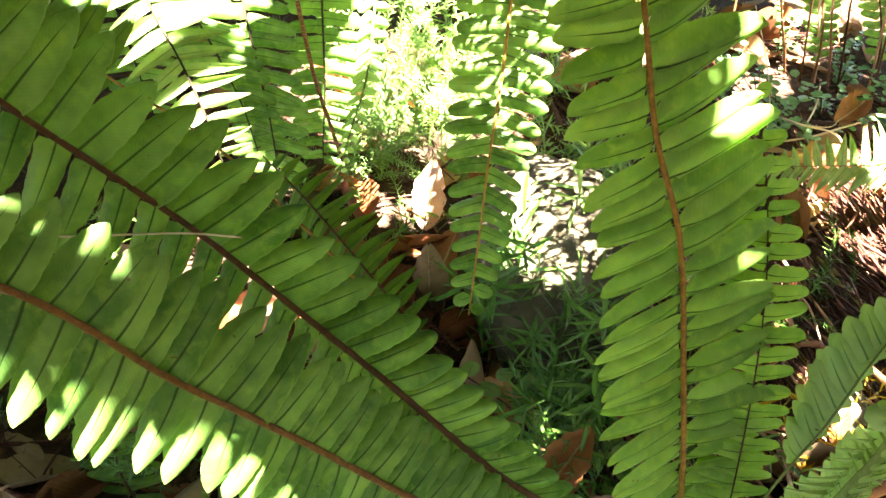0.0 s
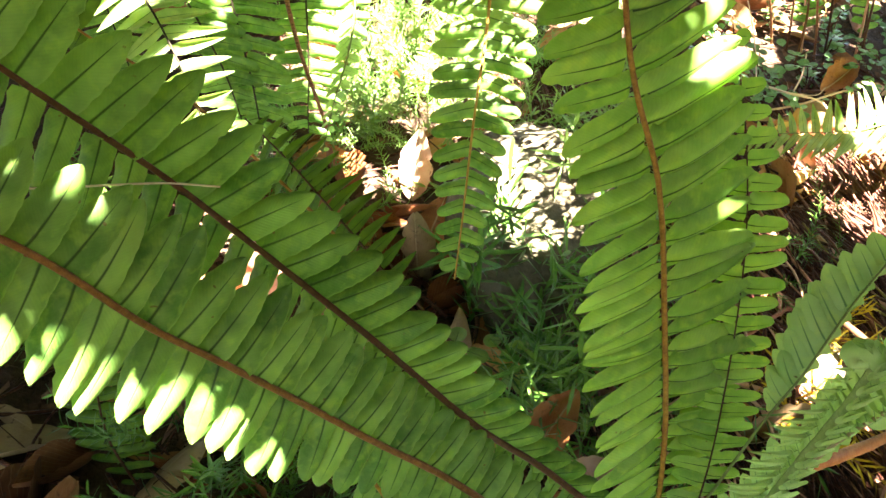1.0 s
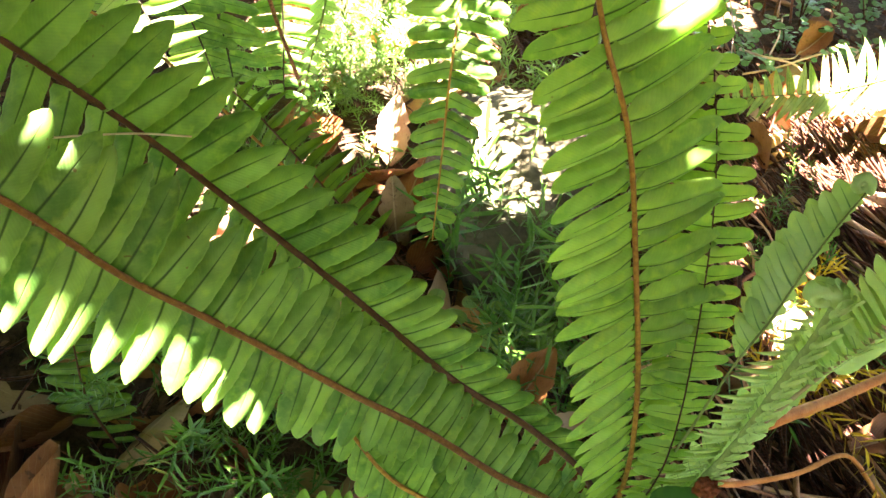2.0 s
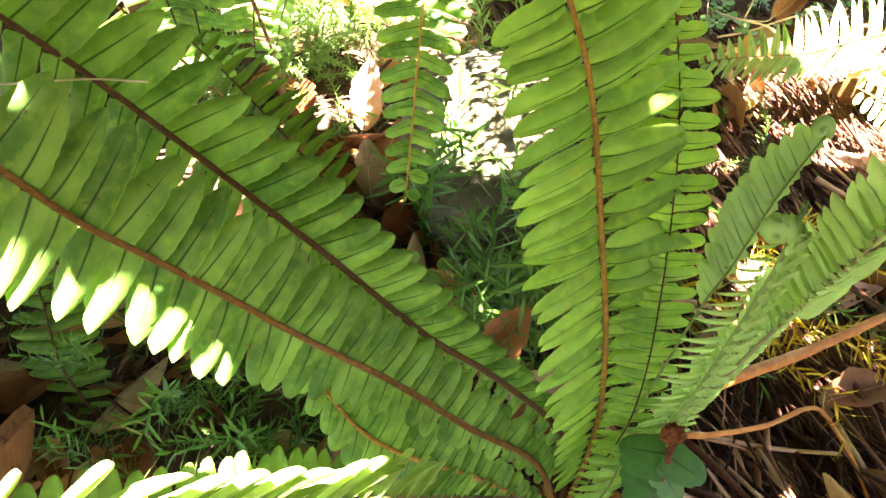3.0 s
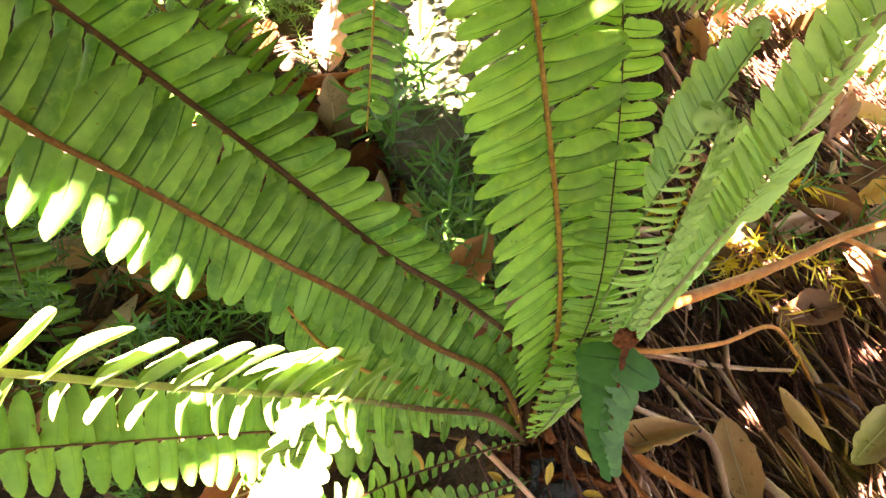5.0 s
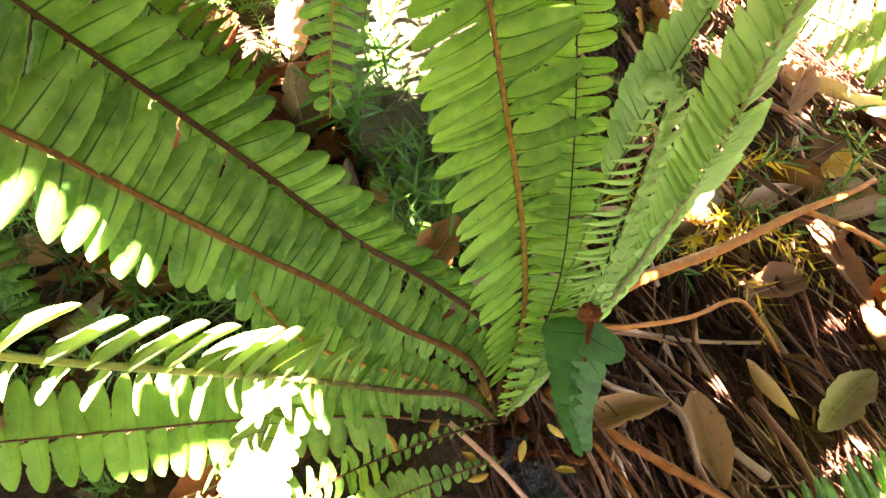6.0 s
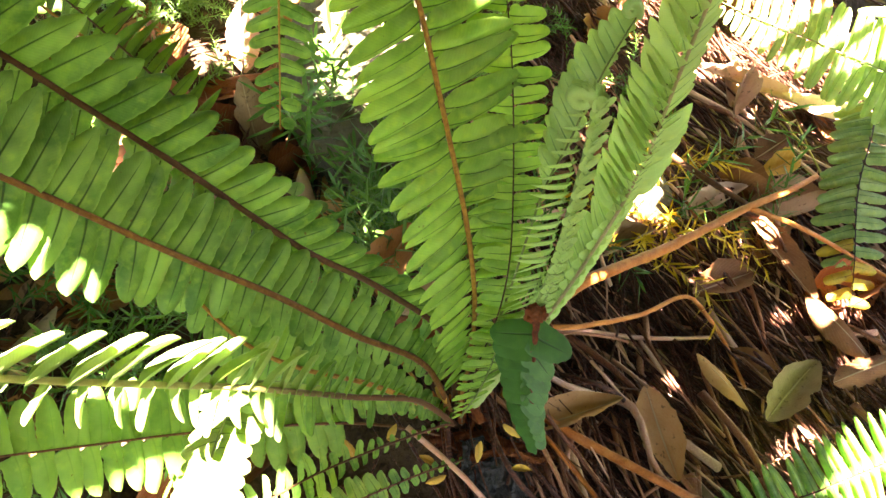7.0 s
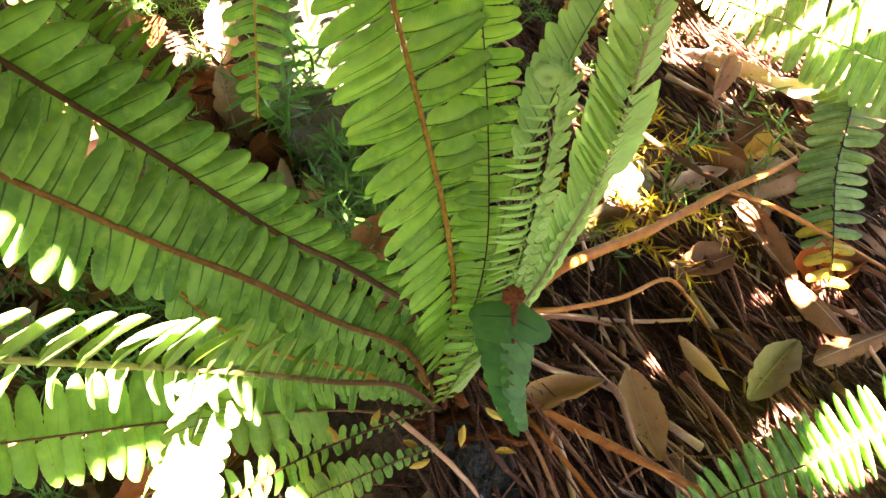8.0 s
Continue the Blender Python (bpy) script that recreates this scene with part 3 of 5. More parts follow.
frond("small fern frond spreading low over the litter",
      [(0.112, 0.21, -0.04), (0.096, 0.2, -0.021), (0.031, 0.16, 0.024), (-0.01, 0.12, 0.066), (-0.03, 0.09, 0.085)],
      [(V(0.1, 1.0, 0.0), V(0.0, 1.0, 0.0)), (V(0.1, -1.0, 0.0), V(0.0, -1.0, 0.0))],
      0.0145, 0.0095, 0.0068, [(0, 0.1), (0.3, 0.35), (0.6, 1.0), (0.9, 0.8), (1, 0.4)], LEAF, RACHIS_DARK, 0.0009, "curled", seed=8, jitter=14)
frond("small fern frond with rounded leaflets spreading low",
      [(0.117, 0.19, -0.05), (0.085, 0.17, -0.02), (0.054, 0.15, 0.005), (0.029, 0.13, 0.032), (0.01, 0.11, 0.05)],
      [(V(-0.3, 0.95, 0.0), V(-0.3, 0.95, 0.0)), (V(0.3, -0.95, 0.0), V(0.3, -0.95, 0.0))],
      0.0140, 0.0092, 0.0088, [(0, 0.1), (0.3, 0.4), (0.6, 1.0), (0.9, 0.8), (1, 0.4)], LEAF, RACHIS_DARK, 0.0008, seed=9, jitter=12)
frond("narrow fern frond with short pale leaflets at its foot",
      [(0.116, 0.21, -0.04), (0.116, 0.205, 0.0), (0.121, 0.2, 0.051), (0.129, 0.2, 0.098), (0.135, 0.212, 0.127), (0.135, 0.222, 0.17), (0.133, 0.232, 0.214), (0.130, 0.243, 0.251), (0.122, 0.252, 0.29), (0.112, 0.265, 0.325)],
      [(V(-0.95, 0.15, 0.0), V(-0.95, 0.10, 0.2)), (V(0.95, -0.15, 0.0), V(0.97, 0.02, 0.1))],
      0.0185, 0.0093, 0.0098, [(0, 0.25), (0.15, 0.42), (0.3, 0.58), (0.5, 0.95), (0.8, 1.0), (1, 0.3)], LEAF_LIGHT, RACHIS_DARK, 0.0006, seed=10, jitter=5)
frond("small pale yellow-green fern frond at the plant's foot",
      [(0.1085, 0.1839, 0.0174), (0.1164, 0.1824, 0.0437), (0.1234, 0.1855, 0.0647), (0.127, 0.1904, 0.0789), (0.1296, 0.1963, 0.0885)],
      [(V(-0.80, -0.35, -0.1), V(-0.97, 0.12, -0.1)), (V(0.9, 0.25, 0.0), V(0.95, 0.22, 0.0))],
      0.0165, 0.0078, 0.0078, [(0, 0.35), (0.3, 0.8), (0.6, 1.0), (0.85, 0.95), (1, 0.7)], LEAF_LIGHT, RACHIS_GREEN, 0.0007, "oblong", seed=14, jitter=9, scale=(1.0, 0.7))


def young_frond(label, ctrl, sides, length, spacing, width, prof, leaf, stem, thick, seed, curl, axis, shape="oblong", twist=12, scale=(1.0, 1.0), slim=(1.0, 1.0), scales=False):
    """A young frond whose tip is still rolled up in a crozier."""
    root = frond(label, ctrl, sides, length, spacing, width, prof, leaf, stem, thick, shape, twist, 5, 0.05, seed=seed, scale=scale, slim=slim)
    end, before = Vector(ctrl[-1]), Vector(ctrl[-2])
    t = (end - before).normalized()
    side = (axis - t * axis.dot(t)).normalized()
    pts, p, a = [], end - Vector(ctrl[0]), 0.0
    step = curl * 0.27
    for k in range(30):
        pts.append(p.copy())
        d = t * math.cos(a) + side * math.sin(a)
        p = p + d * step * (1 - 0.026 * k)
        a += 0.30 + 0.004 * k
    ob = mesh_object("crozier", tube("crozier", pts, lambda s: curl * (0.66 if scales else 0.52) * (1 - 0.6 * s), 8, 0.10, seed), leaf, root, label="tightly rolled pale green frond tip")
    if scales:
        rr = random.Random(seed)
        line, _ = spline(ctrl, 60)
        for k in range(16, 61):
            q = line[k] - Vector(ctrl[0])
            tt = (line[min(k + 1, 60)] - line[k - 1]).normalized()
            for out in (-1, 1):
                xx = (tt + V(0.55 * out, 0.0, -0.45) * 0.8).normalized()
                zz = V(0.35 * out, 0.2, -0.85)
                zz = (zz - xx * zz.dot(xx)).normalized()
                sz = 0.0098 * rr.uniform(0.85, 1.15) * (1.15 - 0.004 * k)
                m = Matrix((xx * sz, zz.cross(xx) * sz * 0.62, zz * sz)).transposed().to_4x4()
                m.translation = q + zz * thick * 0.55 - xx * 0.002
                with_material(mesh_object("scale", PINNAE["round"][k % 2], leaf, root.children[0], m), leaf)
        for k in range(0, 7):
            tt = (pts[k + 1] - pts[k]).normalized()
            out = (pts[k] - sum(pts, Vector()) / len(pts)).normalized()
            xx = (tt + out * 0.35 + V(0, 0, -1) * 0.25).normalized()
            zz = (out + V(0, 0, -1) * (0.8 if k % 2 else -0.1)).normalized()
            zz = (zz - xx * zz.dot(xx)).normalized()
            sz = 0.0062 * rr.uniform(0.85, 1.15)
            m = Matrix((xx * sz, zz.cross(xx) * sz * 0.7, zz * sz)).transposed().to_4x4()
            m.translation = pts[k] + zz * curl * 0.42
            with_material(mesh_object("scale", PINNAE["pointed" if k % 2 else "round"][k % 2], leaf, ob, m), leaf)
    return root


YOUNG = [(0, 0.5), (0.3, 0.95), (0.6, 1.0), (0.85, 0.85), (1, 0.35)]
young_frond("young pale green fern frond with a rolled tip, folded leaflets",
            [(0.124, 0.225, -0.03), (0.134, 0.208, 0.09), (0.141, 0.197, 0.185), (0.150, 0.200, 0.212), (0.162, 0.210, 0.236), (0.172, 0.217, 0.252), (0.178, 0.221, 0.260)],
            [(V(-0.45, 0.85, 0.15), V(-0.40, 0.90, 0.1)), (V(-0.45, 0.55, 0.65), V(-0.4, 0.6, 0.65))],
            0.0205, 0.0072, 0.0122, [(0, 0.0), (0.73, 0.0), (0.76, 0.6), (0.84, 1.0), (0.92, 0.9), (1, 0.45)], LEAF_PALE, RACHIS_GREEN, 0.0010, 11, 0.0046, V(-0.9, -0.5, 0), "acute", 6)
young_frond("young fern frond unrolling, scaly rachis and thin leaflets",
            [(0.126, 0.22, -0.03), (0.146, 0.203, 0.06), (0.147, 0.182, 0.143), (0.146, 0.172, 0.198), (0.143, 0.162, 0.242), (0.141, 0.158, 0.261), (0.140, 0.156, 0.270)],
            [(V(-0.92, -0.35, -0.1), V(-0.9, -0.1, -0.1)), (V(0.2, 0.0, 0.95), V(0.2, 0.1, 0.95))],
            0.0195, 0.0072, 0.0052, YOUNG, LEAF_PALE, SCALE_PALE, 0.0045, 12, 0.0056, V(-0.9, 0.4, 0), "pointed", scale=(1.0, 0.4), scales=True)
young_frond("large young blue-green fern frond folded along its rachis",
            [(0.128, 0.222, -0.03), (0.168, 0.226, 0.05), (0.188, 0.216, 0.14), (0.182, 0.190, 0.205), (0.172, 0.168, 0.245), (0.162, 0.147, 0.288), (0.154, 0.128, 0.33), (0.149, 0.112, 0.362)],
            [(V(-0.34, 0.90, 0.22), V(-0.36, 0.90, 0.12)), (V(0.78, 0.52, -0.32), V(0.78, 0.55, -0.30))],
            0.0215, 0.0098, 0.0172, [(0, 0.5), (0.3, 1.0), (0.6, 1.0), (0.85, 0.75), (1, 0.35)], LEAF_PALE, SCALE_PINK, 0.0013, 13, 0.0042, V(-0.9, -0.5, 0), "acute", (-4, -10), scale=(1.06, 0.72), slim=(1.0, 1.0))


def drooping_frond():
    """The stunted dark frond whose rusty tip hangs over broad crumpled leaflets."""
    root = tagged(new("fern_frond"), "stunted dark bluish fern frond with a rusty withered tip", "fern frond", "fern fronds")
    base = Vector((0.156, 0.171, 0.0))
    root.matrix_basis = Matrix.Translation(base)
    pts, _ = spline([(0.156, 0.171, 0.0), (0.147, 0.174, 0.04), (0.1445, 0.179, 0.08), (0.1425, 0.180, 0.117)], 24)
    pts = [p - base for p in pts]
    mesh_object("rachis", tube("rachis", [q + V(0, 0.3, -1) * 0.002 for q in pts], lambda s: 0.0011 + 0.0006 * s, 8, 0.35, 3), RED_HAIR, root)
    r = random.Random(17)
    rows = [(0.02 + 0.088 * k, V(-0.95, 0.22 - 0.01 * k, 0.06), 0.0080 + 0.0015 * k, 0.0175, "flat") for k in range(11)]
    rows += [(0.90, V(0.78, -0.62, 0.02), 0.0265, 0.0205, "flat")]
    rows += [(0.78 - 0.075 * k, V(0.50 - 0.015 * k, -0.87, 0.05), 0.0225 - 0.0009 * k, 0.0175 - 0.0008 * k, "flat") for k in range(10)]
    for k, (s, x, ln, wid, kind) in enumerate(rows):
        z = V(0.15 * (1 if x.x > 0 else -1), 0.28, -0.9)
        z = (z - x * z.dot(x)).normalized()
        z = Matrix.Rotation(radians(r.uniform(-2, 2) + (4 if x.x < 0 else -3)), 3, x) @ z
        m = Matrix((x * ln, z.cross(x) * wid, z * ln)).transposed().to_4x4()
        m.translation = pts[min(int(s * 24), 24)] - z * (0.0026 + 0.0004 * (k % 3))
        with_material(mesh_object("pinna", PINNAE[kind][k % 3], LEAF_BLUE, root, m), LEAF_BLUE)
    tip = pts[-1]
    verts = []
    bm = bmesh.new()
    bmesh.ops.create_icosphere(bm, subdivisions=4, radius=1.0)
    for v in bm.verts:
        p = v.co
        d = 0.75 + 0.55 * noise.noise(p * 2.6) + 0.25 * noise.noise(p * 7)
        v.co = Vector((p.x * 0.0062 * d, p.y * 0.0048 * d, p.z * 0.0082 * d)) + tip + Vector((0, 0, 0.001))
    for f in bm.faces:
        f.smooth = True
    me = bpy.data.meshes.new("withered_tip")
    bm.to_mesh(me)
    bm.free()
    mesh_object("withered_tip", me, RED_HAIR, root, label="crumpled rust-red withered tip")


drooping_frond()


def rhizome():
    """The hairy rust-brown crown from which the fronds rise."""
    root = tagged(new("rhizome"), "rust-brown hairy fern rhizome in the litter", "rhizome")
    root.matrix_basis = Matrix.Translation((0.12, 0.218, -0.05))
    r = random.Random(11)
    for k in range(16):
        a = r.uniform(0, 6.28)
        d = Vector((math.cos(a), math.sin(a) * 0.7, r.uniform(-0.15, 0.35)))
        q = Vector((r.uniform(-0.014, 0.014), r.uniform(-0.012, 0.012), r.uniform(-0.02, 0.015)))
        pts, _ = spline([q - d * 0.01, q + d * 0.012 + Vector((0, 0, 0.006)), q + d * r.uniform(0.03, 0.06) + Vector((0, 0, -0.006))], 14)
        mesh_object("root_stub", tube("root_stub", pts, lambda s, w=r.uniform(0.0016, 0.0034): w * (1 - 0.6 * s), 7, 0.35, k), RED_HAIR, root)
    stems = []
    for k, (q0, q1, w) in enumerate([((-0.01, -0.015, 0.002), (0.045, -0.022, -0.006), 0.0036), ((0.005, -0.03, 0.0), (0.058, -0.030, -0.012), 0.0030), ((-0.03, -0.01, -0.004), (0.01, -0.03, 0.0), 0.0026)]):
        a, b = Vector(q0), Vector(q1)
        pts, _ = spline([a, a.lerp(b, 0.35) + Vector((0, 0.003, 0.005)), a.lerp(b, 0.7) + Vector((0, -0.003, 0.003)), b], 18)
        stems += pts
        mesh_object("creeping_stem", tube("creeping_stem", pts, lambda s, w=w: w * (1 - 0.4 * s), 9, 0.45, 30 + k), RED_HAIR, root)
    verts, faces = [], []
    for k in range(900):
        q = r.choice(stems) + Vector((r.gauss(0, 0.002), r.gauss(0, 0.002), r.gauss(0, 0.002)))
        d = Vector((r.gauss(0, 1), r.gauss(0, 1), r.gauss(0.3, 0.8))).normalized() * r.uniform(0.004, 0.010)
        e = d.orthogonal().normalized() * 0.00035
        o = len(verts)
        verts += [tuple(q - e), tuple(q + e), tuple(q + d.cross(e).normalized() * 0.0005), tuple(q + d)]
        faces += [(o, o + 1, o + 3), (o + 1, o + 2, o + 3), (o + 2, o, o + 3)]
    tagged(mesh_object("hair", build("hair", verts, faces), RED_HAIR, root), "rust-red matted hair", kind="stuff")


rhizome()

# ---- fronds of the plants behind, hanging down the bank ----
HANG = [(0, 0.9), (0.3, 1.0), (0.6, 0.9), (0.8, 0.62), (0.93, 0.4), (1, 0.25)]
frond("hanging sunlit green fern frond with rounded end leaflets",
      [(0.05, 0.60, 0.36), (0.043, 0.54, 0.31), (0.036, 0.5, 0.258), (0.032, 0.48, 0.216), (0.025, 0.45, 0.169), (0.019, 0.41, 0.123), (0.014, 0.385, 0.085)],
      [(V(-0.98, 0.12, 0.0), V(-0.95, -0.25, 0.0)), (V(0.95, -0.18, 0.0), V(0.92, -0.4, 0.0))],
      0.0375, 0.0127, 0.0136, HANG, LEAF, RACHIS, 0.0016, seed=21, face=V(0, 0.4, -0.9), twist=-6)
frond("bright sunlit fern frond with slender leaflets",
      [(-0.225, 0.52, 0.32), (-0.2, 0.48, 0.30), (-0.182, 0.45, 0.274), (-0.158, 0.42, 0.249), (-0.142, 0.4, 0.224), (-0.136, 0.395, 0.193), (-0.13, 0.39, 0.165)],
      [(V(-0.80, -0.55, -0.1), V(-0.75, -0.65, -0.1)), (V(0.98, 0.15, 0.0), V(0.95, 0.25, 0.0))],
      0.038, 0.0108, 0.0090, HANG, LEAF_FRESH_LIT, RACHIS_BLACK, 0.0010, "pointed", seed=22, twist=18)
for i, (lab, pts, ln) in enumerate([
        ("shaded green fern frond behind the sunlit ones", [(-0.24, 0.6, 0.30), (-0.197, 0.55, 0.234), (-0.175, 0.53, 0.2), (-0.16, 0.52, 0.164), (-0.15, 0.51, 0.12)], 0.036),
        ("green fern frond with a dark stem, dappled with sun", [(-0.172, 0.6, 0.30), (-0.159, 0.56, 0.231), (-0.15, 0.54, 0.191), (-0.141, 0.52, 0.155), (-0.135, 0.5, 0.11)], 0.036),
        ("green fern frond hanging straight beside a dead stem", [(-0.112, 0.66, 0.28), (-0.112, 0.62, 0.208), (-0.113, 0.6, 0.142), (-0.12, 0.6, 0.085), (-0.122, 0.6, 0.06)], 0.033),
        ("dull green fern frond at the back", [(-0.30, 0.62, 0.33), (-0.27, 0.58, 0.27), (-0.25, 0.55, 0.21), (-0.235, 0.53, 0.15)], 0.036)]):
    frond(lab, pts, [(V(-0.97, 0.1, 0.0), V(-0.95, -0.2, 0.0)), (V(0.97, -0.08, 0.0), V(0.95, -0.25, 0.0))],
          ln, 0.0128, 0.0118, [(0, 0.9), (0.5, 1.0), (0.85, 0.8), (1, 0.5)], LEAF, RACHIS_BLACK, 0.0013, seed=23 + i, twist=-8)
# Takes the young fronds' pale colour to stand in for direct sun.
frond("narrow pale fern frond, direct sun put into its leaf colour",
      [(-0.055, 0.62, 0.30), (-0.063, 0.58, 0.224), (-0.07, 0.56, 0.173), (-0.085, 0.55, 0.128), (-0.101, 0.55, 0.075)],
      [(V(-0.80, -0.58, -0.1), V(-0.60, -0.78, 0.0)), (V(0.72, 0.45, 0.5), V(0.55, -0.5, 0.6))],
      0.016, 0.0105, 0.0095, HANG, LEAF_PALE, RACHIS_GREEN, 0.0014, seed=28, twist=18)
# The next three fronds have their shade put into the leaf colour.
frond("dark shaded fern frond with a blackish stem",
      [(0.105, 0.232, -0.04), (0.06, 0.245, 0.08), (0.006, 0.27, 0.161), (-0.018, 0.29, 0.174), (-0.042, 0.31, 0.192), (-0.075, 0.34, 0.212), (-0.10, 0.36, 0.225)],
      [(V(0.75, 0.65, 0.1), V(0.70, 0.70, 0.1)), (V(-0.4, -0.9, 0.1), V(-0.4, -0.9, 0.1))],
      0.027, 0.0078, 0.0080, [(0, 0.0), (0.66, 0.0), (0.69, 0.7), (0.80, 1.0), (0.92, 0.8), (1, 0.3)], LEAF_SHADED, RACHIS_DARK, 0.0012, "pointed", seed=29)
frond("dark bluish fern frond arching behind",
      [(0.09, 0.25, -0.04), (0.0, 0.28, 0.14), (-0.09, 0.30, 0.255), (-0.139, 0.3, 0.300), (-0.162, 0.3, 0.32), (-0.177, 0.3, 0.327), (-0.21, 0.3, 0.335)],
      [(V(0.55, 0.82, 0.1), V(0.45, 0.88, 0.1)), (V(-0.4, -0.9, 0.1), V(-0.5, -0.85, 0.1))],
      0.040, 0.0100, 0.0125, [(0, 0.0), (0.84, 0.0), (0.86, 0.9), (0.95, 1.0), (1, 0.9)], LEAF_SHADED, RACHIS, 0.0013, "pointed", seed=30, start=0.3)
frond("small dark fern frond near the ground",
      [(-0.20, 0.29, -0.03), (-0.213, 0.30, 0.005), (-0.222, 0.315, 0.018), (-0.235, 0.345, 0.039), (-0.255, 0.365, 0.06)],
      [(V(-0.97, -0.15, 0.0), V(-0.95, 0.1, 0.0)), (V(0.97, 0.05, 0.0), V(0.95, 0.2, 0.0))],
      0.030, 0.0100, 0.0100, UPRIGHT, LEAF_SHADED, RACHIS_DARK, 0.0010, seed=31)

# fronds on the right
frond("green fern frond hanging, its end turned yellow",
      [(0.70, 0.66, -0.02), (0.637, 0.565, -0.065), (0.60, 0.50, -0.066), (0.551, 0.43, -0.081), (0.513, 0.354, -0.099), (0.500, 0.318, -0.122)],
      [(V(-0.97, 0.02, 0.0), V(-0.97, -0.1, 0.0)), (V(0.97, -0.08, 0.0), V(0.95, -0.25, 0.0))],
      0.044, 0.0160, 0.0142, [(0, 0.9), (0.5, 1.0), (0.8, 0.9), (1, 0.45)], LEAF_FRESH_LIT, RACHIS_BLACK, 0.0012, seed=41, tip_leaf=LEAF_YELLOW, tip_from=0.86)
# Strong sun on the next two fronds is put into their lighter green.
frond("sunlit light green fern frond spreading over the litter",
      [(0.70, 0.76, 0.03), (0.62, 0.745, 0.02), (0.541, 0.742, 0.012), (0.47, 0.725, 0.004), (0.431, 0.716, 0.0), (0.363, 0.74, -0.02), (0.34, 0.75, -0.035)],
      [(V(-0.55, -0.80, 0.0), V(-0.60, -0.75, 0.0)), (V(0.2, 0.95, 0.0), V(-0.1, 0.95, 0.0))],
      0.055, 0.0110, 0.0125, HANG, LEAF_FRESH_LIT, RACHIS_GREEN, 0.0012, "pointed", seed=42)
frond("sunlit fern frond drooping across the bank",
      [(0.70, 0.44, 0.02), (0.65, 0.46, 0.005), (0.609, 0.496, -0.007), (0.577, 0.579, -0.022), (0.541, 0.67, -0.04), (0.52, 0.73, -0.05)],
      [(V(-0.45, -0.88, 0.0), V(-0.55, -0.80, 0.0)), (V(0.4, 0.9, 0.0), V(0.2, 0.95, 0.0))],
      0.052, 0.0125, 0.0130, HANG, LEAF_FRESH_LIT, RACHIS_GREEN, 0.0012, seed=43)
frond("fern frond low in front, banded with sunlight",
      [(0.52, 0.17, -0.06), (0.47, 0.16, -0.050), (0.422, 0.151, -0.056), (0.36, 0.14, -0.065), (0.30, 0.134, -0.082), (0.27, 0.13, -0.095)],
      [(V(-0.40, 0.90, 0.0), V(-0.45, 0.85, 0.0)), (V(0.35, -0.92, 0.0), V(0.25, -0.95, 0.0))],
      0.040, 0.0086, 0.0080, [(0, 0.9), (0.5, 1.0), (0.8, 0.75), (1, 0.35)], LEAF, RACHIS_DARK, 0.0011, "acute", seed=44)
for i, (x, y) in enumerate([(0.63, 1.12), (0.52, 1.08), (0.72, 1.16), (0.80, 1.3), (0.44, 1.25)]):
    z = ground_z(x, y)
    frond("upright dark-stemmed fern frond with small rounded leaflets",
          [(x, y, z - 0.01), (x + 0.004, y + 0.02, z + 0.07), (x + 0.012 * (i - 2), y + 0.05, z + 0.17), (x + 0.03 * (i - 2), y + 0.08, z + 0.28)],
          [(V(-0.95, 0.1, 0.0), V(-0.95, 0.1, 0.0)), (V(0.95, 0.0, 0.0), V(0.95, 0.1, 0.0))],
          0.034, 0.0135, 0.014, [(0, 0.0), (0.18, 0.0), (0.22, 0.6), (0.6, 1.0), (1, 0.5)], LEAF, RACHIS_DARK, 0.0022, seed=50 + i, start=0.02)


# ---- needle-leaved plants ----
def needle_sprig(seed, long, count, size, wid):
    """One arching stem with narrow flat leaves set round it."""
    r = random.Random(seed)
    ctrl = [Vector((0, 0, 0)), Vector((long * 0.3, r.uniform(-0.1, 0.1) * long, long * 0.30)), Vector((long * 0.7, r.uniform(-0.15, 0.15) * long, long * 0.42)), Vector((long, r.uniform(-0.2, 0.2) * long, long * 0.30))]
    pts, _ = spline(ctrl, 24)
    verts, faces, uvs, mats = [], [], [], []
    for i in range(24):
        o = len(verts)
        w = 0.0006 * (1 - 0.6 * i / 24)
        for p in (pts[i], pts[i + 1]):
            for a in range(3):
                verts.append(tuple(p + Vector((0, math.cos(a * 2.1) * w, math.sin(a * 2.1) * w))))
                uvs.append((0.5, 0.9))
        for a in range(3):
            b = (a + 1) % 3
            faces.append((o + a, o + b, o + 3 + b, o + 3 + a))
    for k in range(count):
        s = 0.12 + 0.88 * k / count
        i = min(int(s * 24), 23)
        p = pts[i].lerp(pts[i + 1], s * 24 - i)
        t = (pts[i + 1] - pts[i]).normalized()
        a = k * 2.4 + r.uniform(-0.5, 0.5)
        side = t.orthogonal().normalized()
        d = (Matrix.Rotation(a, 3, t) @ side + t * r.uniform(0.4, 1.1)).normalized()
        y = d.cross(t).normalized()
        z = d.cross(y)
        ln, w = size * r.uniform(0.7, 1.15), wid * r.uniform(0.8, 1.2)
        o = len(verts)
        bend = r.uniform(-0.12, 0.2)
        for u, q in ((0, 0.35), (0.35, 1.0), (0.75, 0.8), (1, 0.05)):
            c = p + d * ln * u + z * ln * bend * u * u
            verts += [tuple(c - y * w * q), tuple(c + z * w * 0.35 * q), tuple(c + y * w * q)]
            uvs += [(u, 0.0), (u, 0.5), (u, 1.0)]
        for q in range(3):
            b = o + q * 3
            faces += [(b, b + 1, b + 4, b + 3), (b + 1, b + 2, b + 5, b + 4)]
    return build("sprig", verts, faces, uvs)


